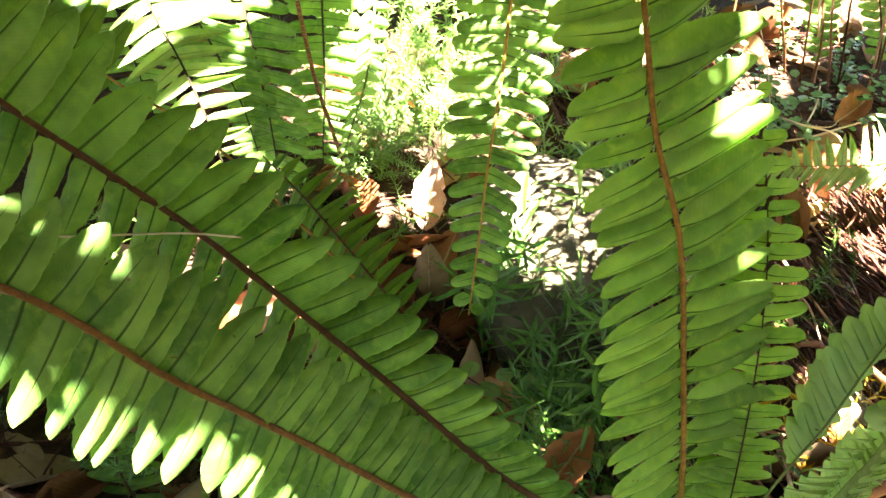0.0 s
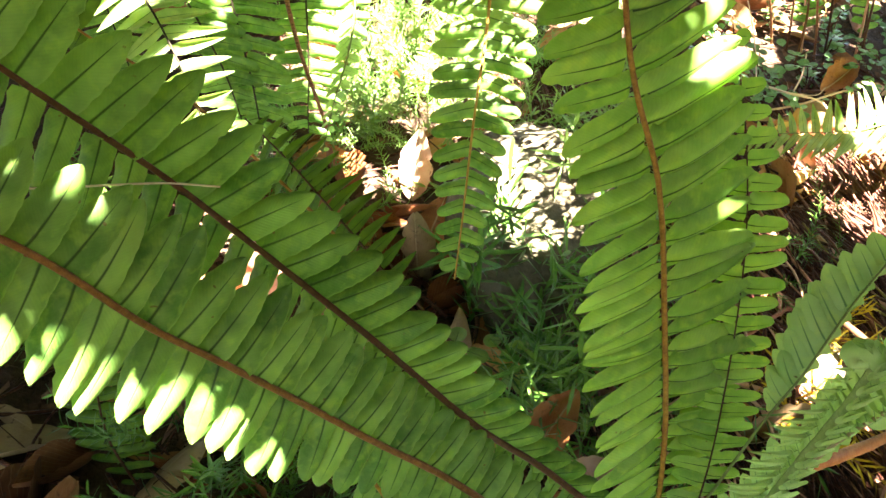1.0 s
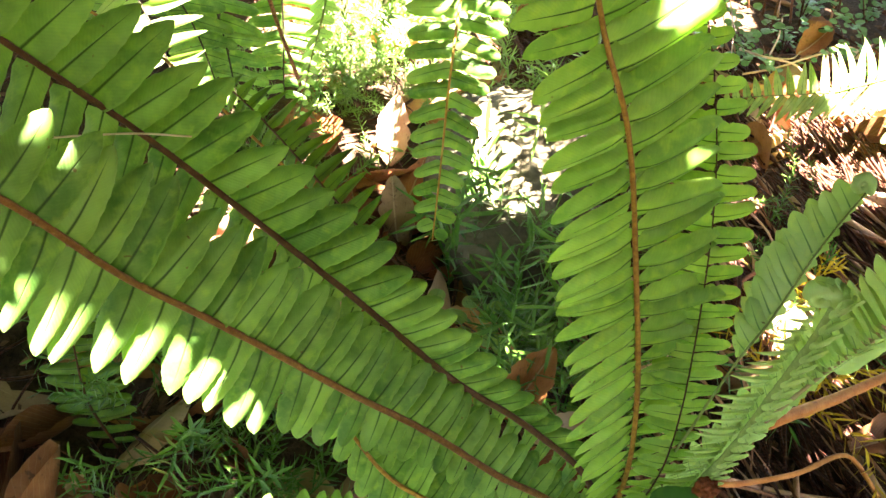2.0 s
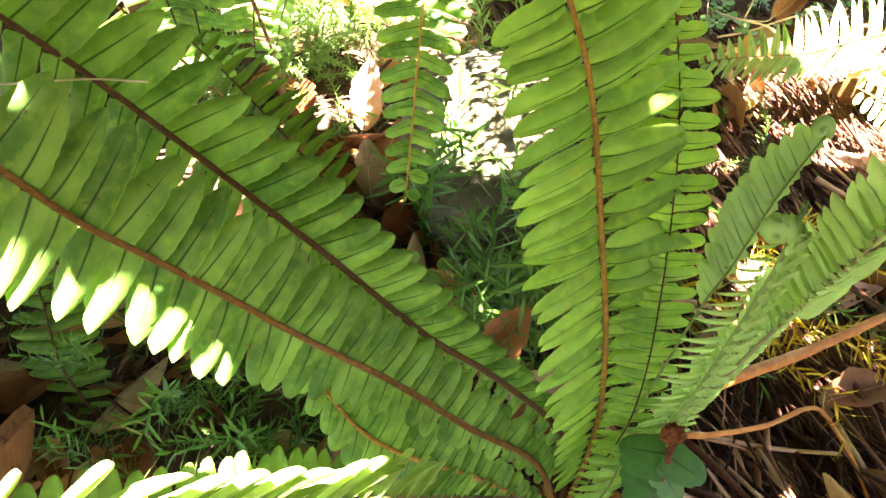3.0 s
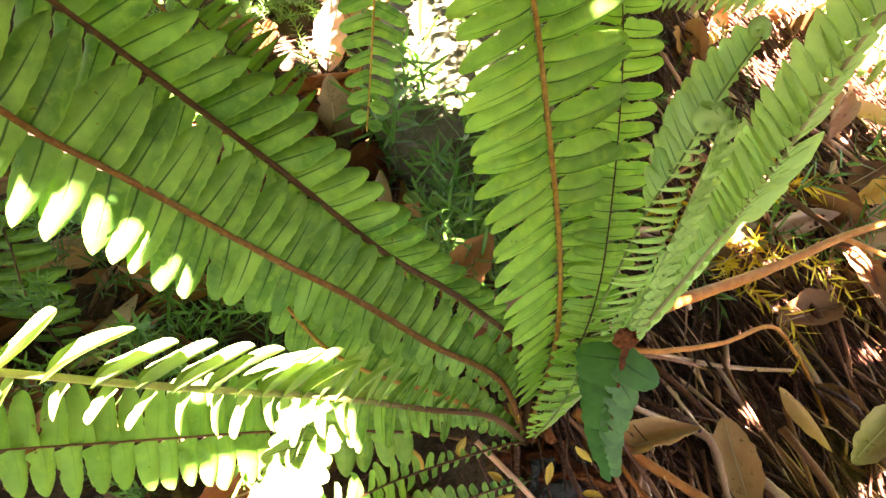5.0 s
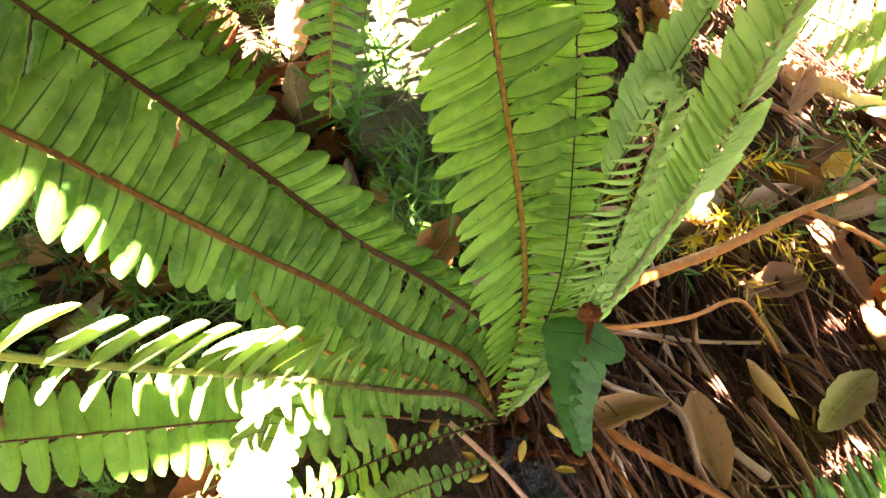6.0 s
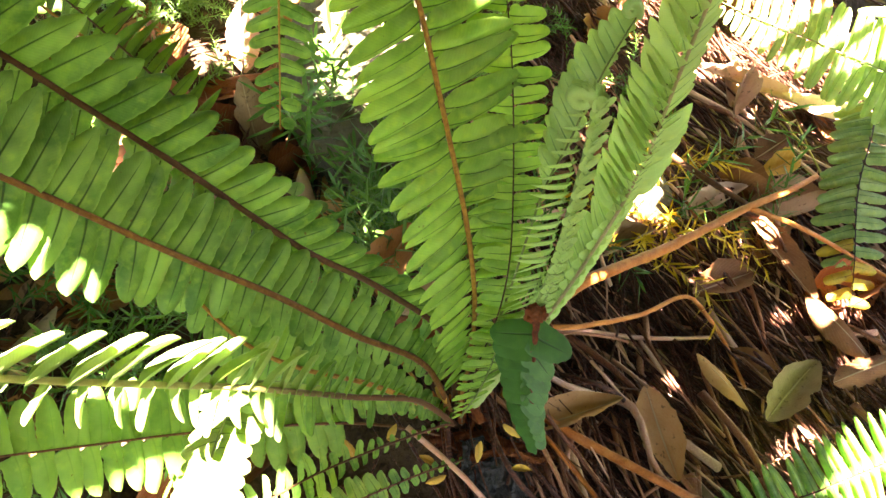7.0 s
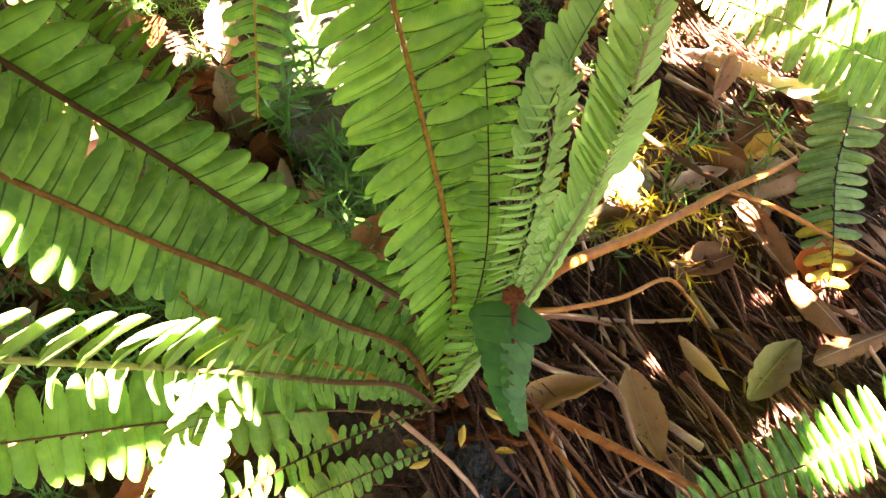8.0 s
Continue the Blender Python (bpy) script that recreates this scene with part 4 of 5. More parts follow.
SPRIGS = [needle_sprig(i, 0.11, 46, 0.017, 0.0011) for i in range(4)]
SPRIGS_TALL = [needle_sprig(20 + i, 0.15, 34, 0.030, 0.0016) for i in range(4)]
SPRIGS_BUSH = [needle_sprig(30 + i, 0.14, 90, 0.014, 0.0010) for i in range(4)]
SPRIGS_FINE = [needle_sprig(10 + i, 0.10, 70, 0.012, 0.0007) for i in range(4)]


def needle_plant(label, at, count, meshes, mat, seed, lo=0.6, hi=1.1, reach=0.03, rise=25):
    r = random.Random(seed)
    x, y = at
    root = tagged(new("needle_plant"), label, "plant", "needle-leaved plants")
    root.matrix_basis = Matrix.Translation((x, y, ground_z(x, y)))
    for k in range(count):
        px, py = r.gauss(0, reach), r.gauss(0, reach)
        pz = ground_z(x + px, y + py) - ground_z(x, y)
        s = r.uniform(lo, hi)
        m = pose(px, py, pz, r.uniform(-20, 20), -r.uniform(-10, rise + 20), r.uniform(0, 360)) @ Matrix.Diagonal((s, s, s, 1))
        with_material(mesh_object("sprig", r.choice(meshes), mat, root, m), mat)
    return root


def grow(x, y, count, meshes, mat, label, rise, seeds=iter(range(300, 400))):
    small = mat is NEEDLE_YELLOW
    return needle_plant(label, (x, y), count, meshes, mat, next(seeds), 0.45 if small else 0.6, 0.8 if small else 1.1, 0.018 if small else 0.035, rise)


# Sunlit plants take the lighter needle tone, shaded ones the darker.
grow(-0.08, 0.73, 18, SPRIGS_BUSH, NEEDLE_SUN, "feathery light green bush in full sun", 60)
grow(-0.02, 0.80, 22, SPRIGS_BUSH, NEEDLE_SUN, "feathery light green bush in full sun", 60)
grow(-0.10, 0.90, 20, SPRIGS_BUSH, NEEDLE_SUN, "feathery light green bush in full sun", 60)
grow(0.03, 0.92, 24, SPRIGS_BUSH, NEEDLE_SUN, "feathery light green bush in full sun", 60)
grow(-0.05, 0.86, 16, SPRIGS_FINE, NEEDLE_SUN, "feathery light green plant in full sun", 45)
grow(-0.13, 0.80, 18, SPRIGS_FINE, NEEDLE_SUN, "feathery light green plant in full sun", 40)
grow(0.02, 0.95, 18, SPRIGS_FINE, NEEDLE_SUN, "feathery light green plant in full sun", 45)
grow(-0.09, 0.70, 18, SPRIGS_FINE, NEEDLE_SUN, "feathery green plant, partly shaded", 30)
grow(0.16, 1.10, 20, SPRIGS, NEEDLE_SUN, "bright green narrow-leaved plant at the back", 45)
grow(0.28, 1.18, 16, SPRIGS, NEEDLE_SUN, "bright green narrow-leaved plant at the back", 40)
grow(-0.14, 0.60, 16, SPRIGS_FINE, NEEDLE_SHADE, "feathery green plant in shade", 30)
grow(-0.10, 0.52, 12, SPRIGS_FINE, NEEDLE_SHADE, "feathery green plant in shade", 35)
grow(0.10, 0.40, 13, SPRIGS_TALL, NEEDLE_SHADE, "blue-green narrow-leaved plant at the foot of a stone", 75)
grow(0.14, 0.42, 14, SPRIGS_TALL, NEEDLE_SHADE, "blue-green narrow-leaved plant beside a stone", 75)
grow(0.16, 0.66, 16, SPRIGS_TALL, NEEDLE_SUN, "light green narrow-leaved plant behind a stone", 75)
grow(0.10, 0.70, 14, SPRIGS_TALL, NEEDLE_SUN, "light green narrow-leaved plant behind a stone", 75)
grow(0.05, 0.42, 5, SPRIGS_TALL, NEEDLE_SHADE, "blue-green narrow-leaved plant at the foot of a stone", 75)
grow(0.10, 0.445, 7, SPRIGS_TALL, NEEDLE_SHADE, "blue-green narrow-leaved plant at the foot of a stone", 75)
grow(0.145, 0.47, 12, SPRIGS_TALL, NEEDLE_SHADE, "blue-green narrow-leaved plant beside a stone", 75)
grow(0.07, 0.36, 10, SPRIGS, NEEDLE_SHADE, "dark green narrow-leaved plant in shade", 50)
grow(0.15, 0.36, 8, SPRIGS, NEEDLE_SHADE, "dark green narrow-leaved plant in shade", 50)
grow(-0.22, 0.36, 14, SPRIGS, NEEDLE_SHADE, "dark blue-green narrow-leaved plant in shade", 35)
grow(-0.15, 0.31, 14, SPRIGS, NEEDLE_SHADE, "dark blue-green narrow-leaved plant in shade", 35)
grow(-0.12, 0.25, 12, SPRIGS, NEEDLE_SHADE, "dark blue-green narrow-leaved plant in shade", 35)
grow(-0.05, 0.27, 10, SPRIGS, NEEDLE_SHADE, "dark blue-green narrow-leaved plant in shade", 35)
grow(-0.32, 0.42, 12, SPRIGS, NEEDLE_SHADE, "dark blue-green narrow-leaved plant in shade", 35)
grow(0.37, 0.42, 3, SPRIGS_TALL, NEEDLE_SHADE, "thin grassy green plant among dead stems", 35)
grow(0.42, 0.46, 2, SPRIGS_TALL, NEEDLE_SHADE, "thin grassy green plant among dead stems", 35)
grow(0.26, 0.72, 12, SPRIGS_FINE, NEEDLE_SUN, "thin grassy green plant among dead stems", 35)
grow(0.33, 0.62, 8, SPRIGS_FINE, NEEDLE_SHADE, "thin grassy green plant among dead stems", 35)
grow(0.22, 0.60, 8, SPRIGS_FINE, NEEDLE_SHADE, "thin grassy green plant among dead stems", 35)
grow(0.322, 0.425, 6, SPRIGS_TALL, NEEDLE_YELLOW, "withered bright yellow narrow-leaved plant", 25)
grow(0.340, 0.455, 6, SPRIGS_TALL, NEEDLE_YELLOW, "withered bright yellow narrow-leaved plant", 25)


def round_leaf_plant(label, at, stems, seed, size=0.012, tall=0.09, mat=LEAF_ROUND):
    r = random.Random(seed)
    x, y = at
    root = tagged(new("round_leaf_plant"), label, "plant", "round-leaved plants")
    root.matrix_basis = Matrix.Translation((x, y, ground_z(x, y)))
    for k in range(stems):
        a, ln = r.uniform(0, 6.28), tall * r.uniform(0.6, 1.2)
        pts, _ = spline([(0, 0, -0.005), (0.3 * ln * math.cos(a), 0.3 * ln * math.sin(a), 0.5 * ln), (0.8 * ln * math.cos(a), 0.8 * ln * math.sin(a), 0.8 * ln)], 12)
        mesh_object("stem", tube("stem", pts, lambda s: 0.0011 * (1 - 0.5 * s), 6, 0.1, k), RACHIS_DARK, root)
        for j in range(3, 13):
            q = r.uniform(0, 6.28)
            xx = Vector((math.cos(q), math.sin(q), r.uniform(-0.2, 0.6))).normalized()
            zz = Vector((r.uniform(-0.3, 0.3), r.uniform(-0.6, 0.1), 1))
            zz = (zz - xx * zz.dot(xx)).normalized()
            s = size * r.uniform(0.7, 1.2)
            m = Matrix((xx * s, zz.cross(xx) * s * 0.85, zz * s)).transposed().to_4x4()
            m.translation = pts[j - 1]
            with_material(mesh_object("leaf", r.choice(PINNAE["round"]), mat, root, m), mat)
    return root


for i, (x, y, n) in enumerate([(0.44, 0.98, 5), (0.52, 1.02, 5), (0.40, 1.08, 4), (0.58, 1.12, 5), (0.66, 1.05, 4), (0.50, 1.18, 4), (0.40, 0.92, 5), (0.47, 0.90, 4), (0.36, 1.0, 4), (0.60, 0.98, 5), (0.56, 0.92, 3), (0.70, 1.15, 4), (0.62, 1.22, 4)]):
    round_leaf_plant("small round-leaved plant creeping over dry litter", (x, y), n, 500 + i)
round_leaf_plant("little lobed light green seedling by a stone", (0.088, 0.365), 3, 520, 0.015, 0.10, LEAF_FRESH_LIT)
round_leaf_plant("little lobed light green seedling by a stone", (0.105, 0.33), 2, 521, 0.014, 0.07, LEAF)


# ---- sticks and dead stems ----
def stick(label, ctrl, r0, r1, mat=WOOD, seed=0, name="stick", group="", twigs=()):
    root = tagged(new(name), label, "stick", group)
    base = Vector(ctrl[0])
    root.matrix_basis = Matrix.Translation(base)
    pts, _ = spline(ctrl, 30)
    mesh_object("main_stem", tube("main_stem", [p - base for p in pts], lambda s: r0 + (r1 - r0) * s, 8, 0.10, seed), mat, root)
    for k, c in enumerate(twigs):
        q, _ = spline(c, 20)
        mesh_object("side_stem", tube("side_stem", [p - base for p in q], lambda s: r1 * (0.95 - 0.4 * s), 7, 0.12, seed + k + 1), mat, root)
    return root


stick("forked orange-brown stick lying over dead stems",
      [(0.185, 0.27, -0.005), (0.214, 0.28, 0.012), (0.303, 0.33, -0.020), (0.401, 0.383, -0.041), (0.47, 0.42, -0.062), (0.53, 0.465, -0.095)], 0.0047, 0.0026, seed=2,
      twigs=[[(0.401, 0.383, -0.041), (0.45, 0.375, -0.062), (0.50, 0.365, -0.09), (0.58, 0.34, -0.135)]])
stick("bent flat brown stem with a split end",
      [(0.185, 0.25, 0.005), (0.205, 0.25, 0.002), (0.266, 0.28, -0.036), (0.324, 0.314, -0.066), (0.345, 0.305, -0.085), (0.362, 0.285, -0.108), (0.37, 0.255, -0.125)], 0.0020, 0.0017, WOOD, 5)
stick("dead brown fern stem hanging beside a frond", [(-0.128, 0.60, 0.215), (-0.118, 0.585, 0.16), (-0.108, 0.578, 0.12), (-0.098, 0.57, 0.085)], 0.0020, 0.0016, STRAW, 7)
stick("thin pale dry twig caught among the fronds", [(-0.135, 0.2, 0.296), (-0.115, 0.2, 0.2965), (-0.08, 0.2, 0.299), (-0.06, 0.2, 0.298)], 0.0004, 0.0003, PALE_TWIG, 8, "twig")
stick("thick reddish-brown stem lying in the litter", [(0.15, 0.235, -0.045), (0.20, 0.205, -0.07), (0.26, 0.165, -0.085), (0.33, 0.12, -0.105)], 0.0042, 0.0026, WOOD, 9)
stick("pale split dry stem lying in the litter", [(0.165, 0.215, -0.055), (0.185, 0.185, -0.06), (0.215, 0.13, -0.075)], 0.0022, 0.0018, WOOD, 10)
stick("thin crossing pale twigs on dark litter", [(0.409, 0.91, -0.053), (0.432, 0.883, -0.049), (0.468, 0.879, -0.056), (0.486, 0.877, -0.069), (0.486, 0.856, -0.081)], 0.0016, 0.0012, PALE_TWIG, 11, "twig",
      twigs=[[(0.432, 0.883, -0.049), (0.470, 0.889, -0.055), (0.485, 0.90, -0.05)]])
stick("bent pale twig on dark litter", [(0.404, 0.867, -0.065), (0.449, 0.878, -0.062), (0.513, 0.899, -0.053), (0.522, 0.897, -0.062), (0.536, 0.894, -0.097)], 0.0015, 0.0011, PALE_TWIG, 12, "twig")
stick("short pale twig standing in the litter", [(0.451, 0.91, -0.061), (0.469, 0.94, -0.052), (0.474, 0.957, -0.032)], 0.0013, 0.0010, PALE_TWIG, 13, "twig")
stick("pale dry twig leaning over the litter", [(0.40, 0.90, -0.10), (0.405, 0.93, -0.05), (0.40, 0.98, 0.0), (0.385, 1.02, 0.05)], 0.0009, 0.0007, PALE_TWIG, 14, "twig")
for k, (x0, y0, x1, y1) in enumerate([(0.50, 1.13, 0.431, 1.06), (0.517, 1.112, 0.480, 1.075), (0.56, 1.103, 0.515, 1.089), (0.572, 1.099, 0.545, 1.10), (0.596, 1.037, 0.60, 1.084), (0.545, 1.12, 0.50, 1.10), (0.62, 1.10, 0.60, 1.10)]):
    z0 = ground_z(x0, y0)
    stick("upright brown dead fern stem standing in the litter", [(x0, y0, z0 - 0.01), ((x0 * 2 + x1) / 3, (y0 * 2 + y1) / 3, z0 + 0.05), (x1, y1, z0 + 0.15), (x1 * 1.4 - x0 * 0.4, y1 * 1.4 - y0 * 0.4, z0 + 0.26)], 0.0019, 0.0013, RACHIS_DARK if k in (0, 1, 3, 4) else STRAW, 60 + k, "stick", "standing dead sticks")
stick("reddish-brown stem running into the litter", [(0.348, 0.485, -0.044), (0.378, 0.437, -0.047), (0.409, 0.401, -0.053), (0.401, 0.383, -0.041)], 0.0030, 0.0026, RACHIS_DARK, 12)

STRAW_MESH = []
for i in range(9):
    r = random.Random(900 + i)
    pts, _ = spline([(-0.5, 0, 0), (-0.17, r.uniform(-0.05, 0.05), r.uniform(0.0, 0.05)), (0.17, r.uniform(-0.05, 0.05), r.uniform(0.0, 0.06)), (0.5, r.uniform(-0.04, 0.04), 0)], 10)
    STRAW_MESH.append(tube("dead_stem", pts, lambda s: 0.0075 * (1 - 0.5 * s), 5, 0.12, i))


def straw_pose(r, x, y, ang, lift, thick=0.34):
    ln = r.uniform(0.10, 0.24)
    th = r.uniform(0.35, 1.0) ** 2 * thick
    dx, dy = math.cos(ang) * ln / 2, math.sin(ang) * ln / 2
    z0, z1 = ground_z(x - dx, y - dy), ground_z(x + dx, y + dy)
    tilt = -math.degrees(math.atan2(z1 - z0, ln)) + r.uniform(-7, 7)
    m = pose(x, y, max((z0 + z1) / 2, ground_z(x, y)) + lift, 0, tilt, math.degrees(ang))
    return m @ pose(0, 0, 0, r.uniform(0, 360)) @ Matrix.Diagonal((ln, th, th, 1))


def scatter_straw():
    """Dead stems hanging down from the crown: they fan out to the front right."""
    r = random.Random(33)
    bed = tagged(new("dead_stems"), "tangled brown dead fern stems matted on the bank", "dead stems")
    for k in range(300):
        x, y = r.uniform(0.13, 0.60), r.uniform(0.10, 0.62)
        ang = math.radians(r.gauss(-75, 17) if r.random() < 0.85 else r.uniform(0, 180))
        mat = STRAW_YELLOW if y > 0.40 and r.random() < 0.3 else STRAW
        with_material(mesh_object("dead_stem", STRAW_MESH[k % 9], STRAW, bed, straw_pose(r, x, y, ang, r.uniform(0.002, 0.030), 0.50 if mat is STRAW else 0.24)), mat)
    verts, faces = [], []
    for k in range(3600):
        if k < 2900:
            x, y = r.uniform(0.10, 0.75), r.uniform(0.05, 0.95)
            ang = math.radians(r.gauss(-73, 20))
        else:
            x, y = r.uniform(-0.5, 0.9), r.uniform(0.2, 1.6)
            ang = r.uniform(0, 6.28)
        m = straw_pose(r, x, y, ang, r.uniform(-0.002, 0.018), 0.36)
        me = STRAW_MESH[k % 9]
        o = len(verts)
        verts += [tuple(m @ v.co) for v in me.vertices]
        faces += [tuple(o + q for q in p.vertices) for p in me.polygons]
    ob = mesh_object("stem_mat", build("stem_mat", verts, faces), STRAW, bed)
    tagged(ob, "deeper layer of thin dead stems", kind="stuff")


# ---- fallen leaves ----
DRY_MESH = [blade("fallen_leaf", "lance", d, c, w, 700 + i, 18, 0.075, s, 4) for i, (d, c, w, s) in enumerate([
    (0.02, 0.8, 0.015, 0.05), (-0.10, 1.2, 0.03, -0.08), (0.10, -0.9, 0.025, 0.10), (0.16, 1.6, 0.03, 0.0), (-0.05, -1.5, 0.04, -0.05), (0.05, 2.2, 0.05, 0.12), (0.05, 4.5, 0.10, 0.15), (-0.28, 3.5, 0.08, -0.12)])]


def fallen_leaf(label, at, heading, long, wide, mat, variant, tip=0.0, bank=0.0):
    """A fallen leaf whose stalk end lies at a place on the ground."""
    x, y, z = at
    m = pose(x, y, z, 0, 0, heading) @ pose(0, 0, 0, bank, -tip, 0) @ Matrix.Diagonal((long, wide, long, 1))
    ob = mesh_object("dry_leaf", DRY_MESH[variant], mat, None, m)
    tagged(ob, label, "leaf", "fallen leaves")
    return with_material(ob, mat)


fallen_leaf("large tan fallen leaf lying on dead stems", (0.269, 0.245, -0.082), -91, 0.076, 0.036, DRY_TAN, 0, -4, 6)
fallen_leaf("grey-green curled fallen leaf on dead stems", (0.362, 0.212, -0.100), 38, 0.080, 0.036, DRY_GREY, 1, -5, 8)
fallen_leaf("olive-tan narrow fallen leaf on dead stems", (0.324, 0.272, -0.088), -61, 0.058, 0.019, DRY_TAN, 2, -9, -8)
fallen_leaf("brown fallen leaf partly under stems", (0.368, 0.285, -0.110), -50, 0.060, 0.030, DRY, 3, -7, 0)
fallen_leaf("broad brown fallen leaf beneath a stick", (0.346, 0.335, -0.092), 22, 0.092, 0.040, DRY, 3, -7, 12)
fallen_leaf("long pinkish-brown fallen leaf spotted with sun", (0.445, 0.440, -0.102), -77, 0.112, 0.042, DRY, 0, -7, -10)
fallen_leaf("brown fallen leaf spotted with sun", (0.465, 0.338, -0.118), -64, 0.085, 0.038, DRY, 2, -8, -8)
fallen_leaf("long brown curled fallen leaf", (0.449, 0.250, -0.125), 16, 0.105, 0.032, DRY, 4, -9, 10)
fallen_leaf("golden curled fallen leaf with upturned ends", (0.487, 0.490, -0.108), 15, 0.050, 0.030, DRY_GOLD, 6, 2, 25)
fallen_leaf("brown fallen leaf beside a golden one", (0.492, 0.515, -0.110), 30, 0.055, 0.034, DRY, 1, 0, 5)
fallen_leaf("pinkish fallen leaf in a sunlit patch", (0.49, 0.575, -0.10), 60, 0.075, 0.024, DRY_PINK, 7, 0, 20)
fallen_leaf("pale bark-like strip lying on the litter", (0.480, 0.667, -0.095), -28, 0.150, 0.030, DRY_PINK, 0, -9, 15)
fallen_leaf("pale bark-like strip lying on the litter", (0.57, 0.615, -0.105), -12, 0.16, 0.032, DRY_PINK, 2, -8, 10)
fallen_leaf("pale pinkish dry leaf standing upright in sun", (-0.032, 0.622, -0.03), 70, 0.072, 0.042, DRY_PINK, 0, 62, 0)
fallen_leaf("tall grey-brown dry leaf leaning among others", (-0.019, 0.527, -0.065), 262, 0.115, 0.038, DRY_GREY, 0, 80, 0)
fallen_leaf("rust-brown curled dry leaf", (-0.085, 0.585, -0.035), 5, 0.060, 0.022, DRY_RED, 5, 12, 20)
fallen_leaf("rust-brown curled dry leaf", (-0.06, 0.61, -0.03), -25, 0.065, 0.022, DRY_RED, 4, 20, -20)
fallen_leaf("rust-brown curled dry leaf with a pale edge", (-0.088, 0.590, -0.03), -12, 0.06, 0.018, DRY_RED, 1, 5, 30)
fallen_leaf("dark brown dry leaf against a stone", (-0.03, 0.53, -0.06), 60, 0.10, 0.05, DRY_RED, 2, 40, 10)
fallen_leaf("orange-tan dry leaf at the foot of a stone", (0.015, 0.44, -0.05), -40, 0.09, 0.035, DRY_TAN, 1, 10, 20)
fallen_leaf("crumpled tan dry leaf by the fern's foot", (0.062, 0.30, 0.0), 40, 0.06, 0.035, DRY_TAN, 5, 30, 20)
fallen_leaf("brown dry leaf by the fern's foot", (0.07, 0.28, -0.02), -30, 0.065, 0.035, DRY_RED, 3, 20, 10)
fallen_leaf("tan dry leaf beneath the fronds", (0.08, 0.29, -0.01), 5, 0.05, 0.03, DRY_PINK, 0, 15, 0)
fallen_leaf("orange-tan dry leaf caught upright in sun", (0.515, 0.965, -0.09), 20, 0.060, 0.042, DRY_TAN, 6, 28, 30)
fallen_leaf("small yellow leaflet lying on a frond", (0.386, 0.79, -0.045), 20, 0.026, 0.013, DRY_GOLD, 0, 10, 0)
fallen_leaf("small yellow leaflet lying on a frond", (0.415, 0.80, -0.045), 70, 0.030, 0.014, DRY_GOLD, 2, 20, 0)
fallen_leaf("broad brown dry leaf in shade beneath fronds", (-0.24, 0.33, -0.03), 5, 0.14, 0.06, DRY, 0, 3, 10)
fallen_leaf("grey dry leaf hanging beneath a frond", (-0.30, 0.30, 0.0), -60, 0.08, 0.03, DRY_GREY, 3, -30, 0)

r = random.Random(44)
for k in range(330):
    if k >= 230:
        x, y = r.uniform(0.28, 0.9), r.uniform(0.7, 1.5)
    elif k >= 170:
        x, y = r.uniform(-0.4, 0.06), r.uniform(0.12, 0.5)
    elif k < 60:
        x, y = r.uniform(0.15, 0.75), r.uniform(0.08, 0.9)
    elif k < 100:
        x, y = r.uniform(-0.16, 0.06), r.uniform(0.48, 0.80)
    else:
        x, y = r.uniform(-0.6, 0.95), r.uniform(0.25, 1.65)
    mat, lab = r.choice([(DRY, "brown fallen leaf on the litter"), (DRY, "brown fallen leaf on the litter"), (DRY_RED, "rust-brown fallen leaf on the litter"), (DRY_TAN, "tan fallen leaf on the litter"), (DRY_GREY, "greyish fallen leaf on the litter"), (DRY_PINK, "pale pinkish fallen leaf on the litter")])
    if -0.14 < x < -0.01 and 0.55 < y < 0.80:
        if x > -0.10:
            continue
        mat, lab = DRY_RED, "rust-brown fallen leaf on the litter"
    ln = r.uniform(0.045, 0.10)
    fallen_leaf(lab, (x, y, ground_z(x, y) + r.uniform(0.003, 0.016)), r.uniform(0, 360), ln, ln * r.uniform(0.28, 0.5), mat, r.choice((0, 1, 2, 3, 4, 5, 6, 7, 6, 7)), r.uniform(-8, 14), r.uniform(-25, 25))
for k in range(9):
    x, y = 0.02 + 0.012 * k + r.uniform(-0.01, 0.01), 0.14 + r.uniform(-0.01, 0.05)
    fallen_leaf("small golden dead leaflet caught on a stem", (x + 0.03, y + 0.03, ground_z(x, y) + 0.05), r.uniform(0, 360), 0.014, 0.006, DRY_GOLD, r.randrange(6), r.uniform(-40, 40))


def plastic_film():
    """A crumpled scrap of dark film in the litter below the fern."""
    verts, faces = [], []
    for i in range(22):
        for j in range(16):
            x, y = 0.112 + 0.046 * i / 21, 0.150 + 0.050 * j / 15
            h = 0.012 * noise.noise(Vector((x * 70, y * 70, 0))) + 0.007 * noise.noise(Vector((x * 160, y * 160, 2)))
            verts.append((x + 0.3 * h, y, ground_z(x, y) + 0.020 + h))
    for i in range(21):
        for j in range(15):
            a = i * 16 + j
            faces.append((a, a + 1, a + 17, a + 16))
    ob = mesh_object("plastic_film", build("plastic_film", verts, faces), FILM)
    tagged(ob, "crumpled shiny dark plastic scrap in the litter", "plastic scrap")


plastic_film()


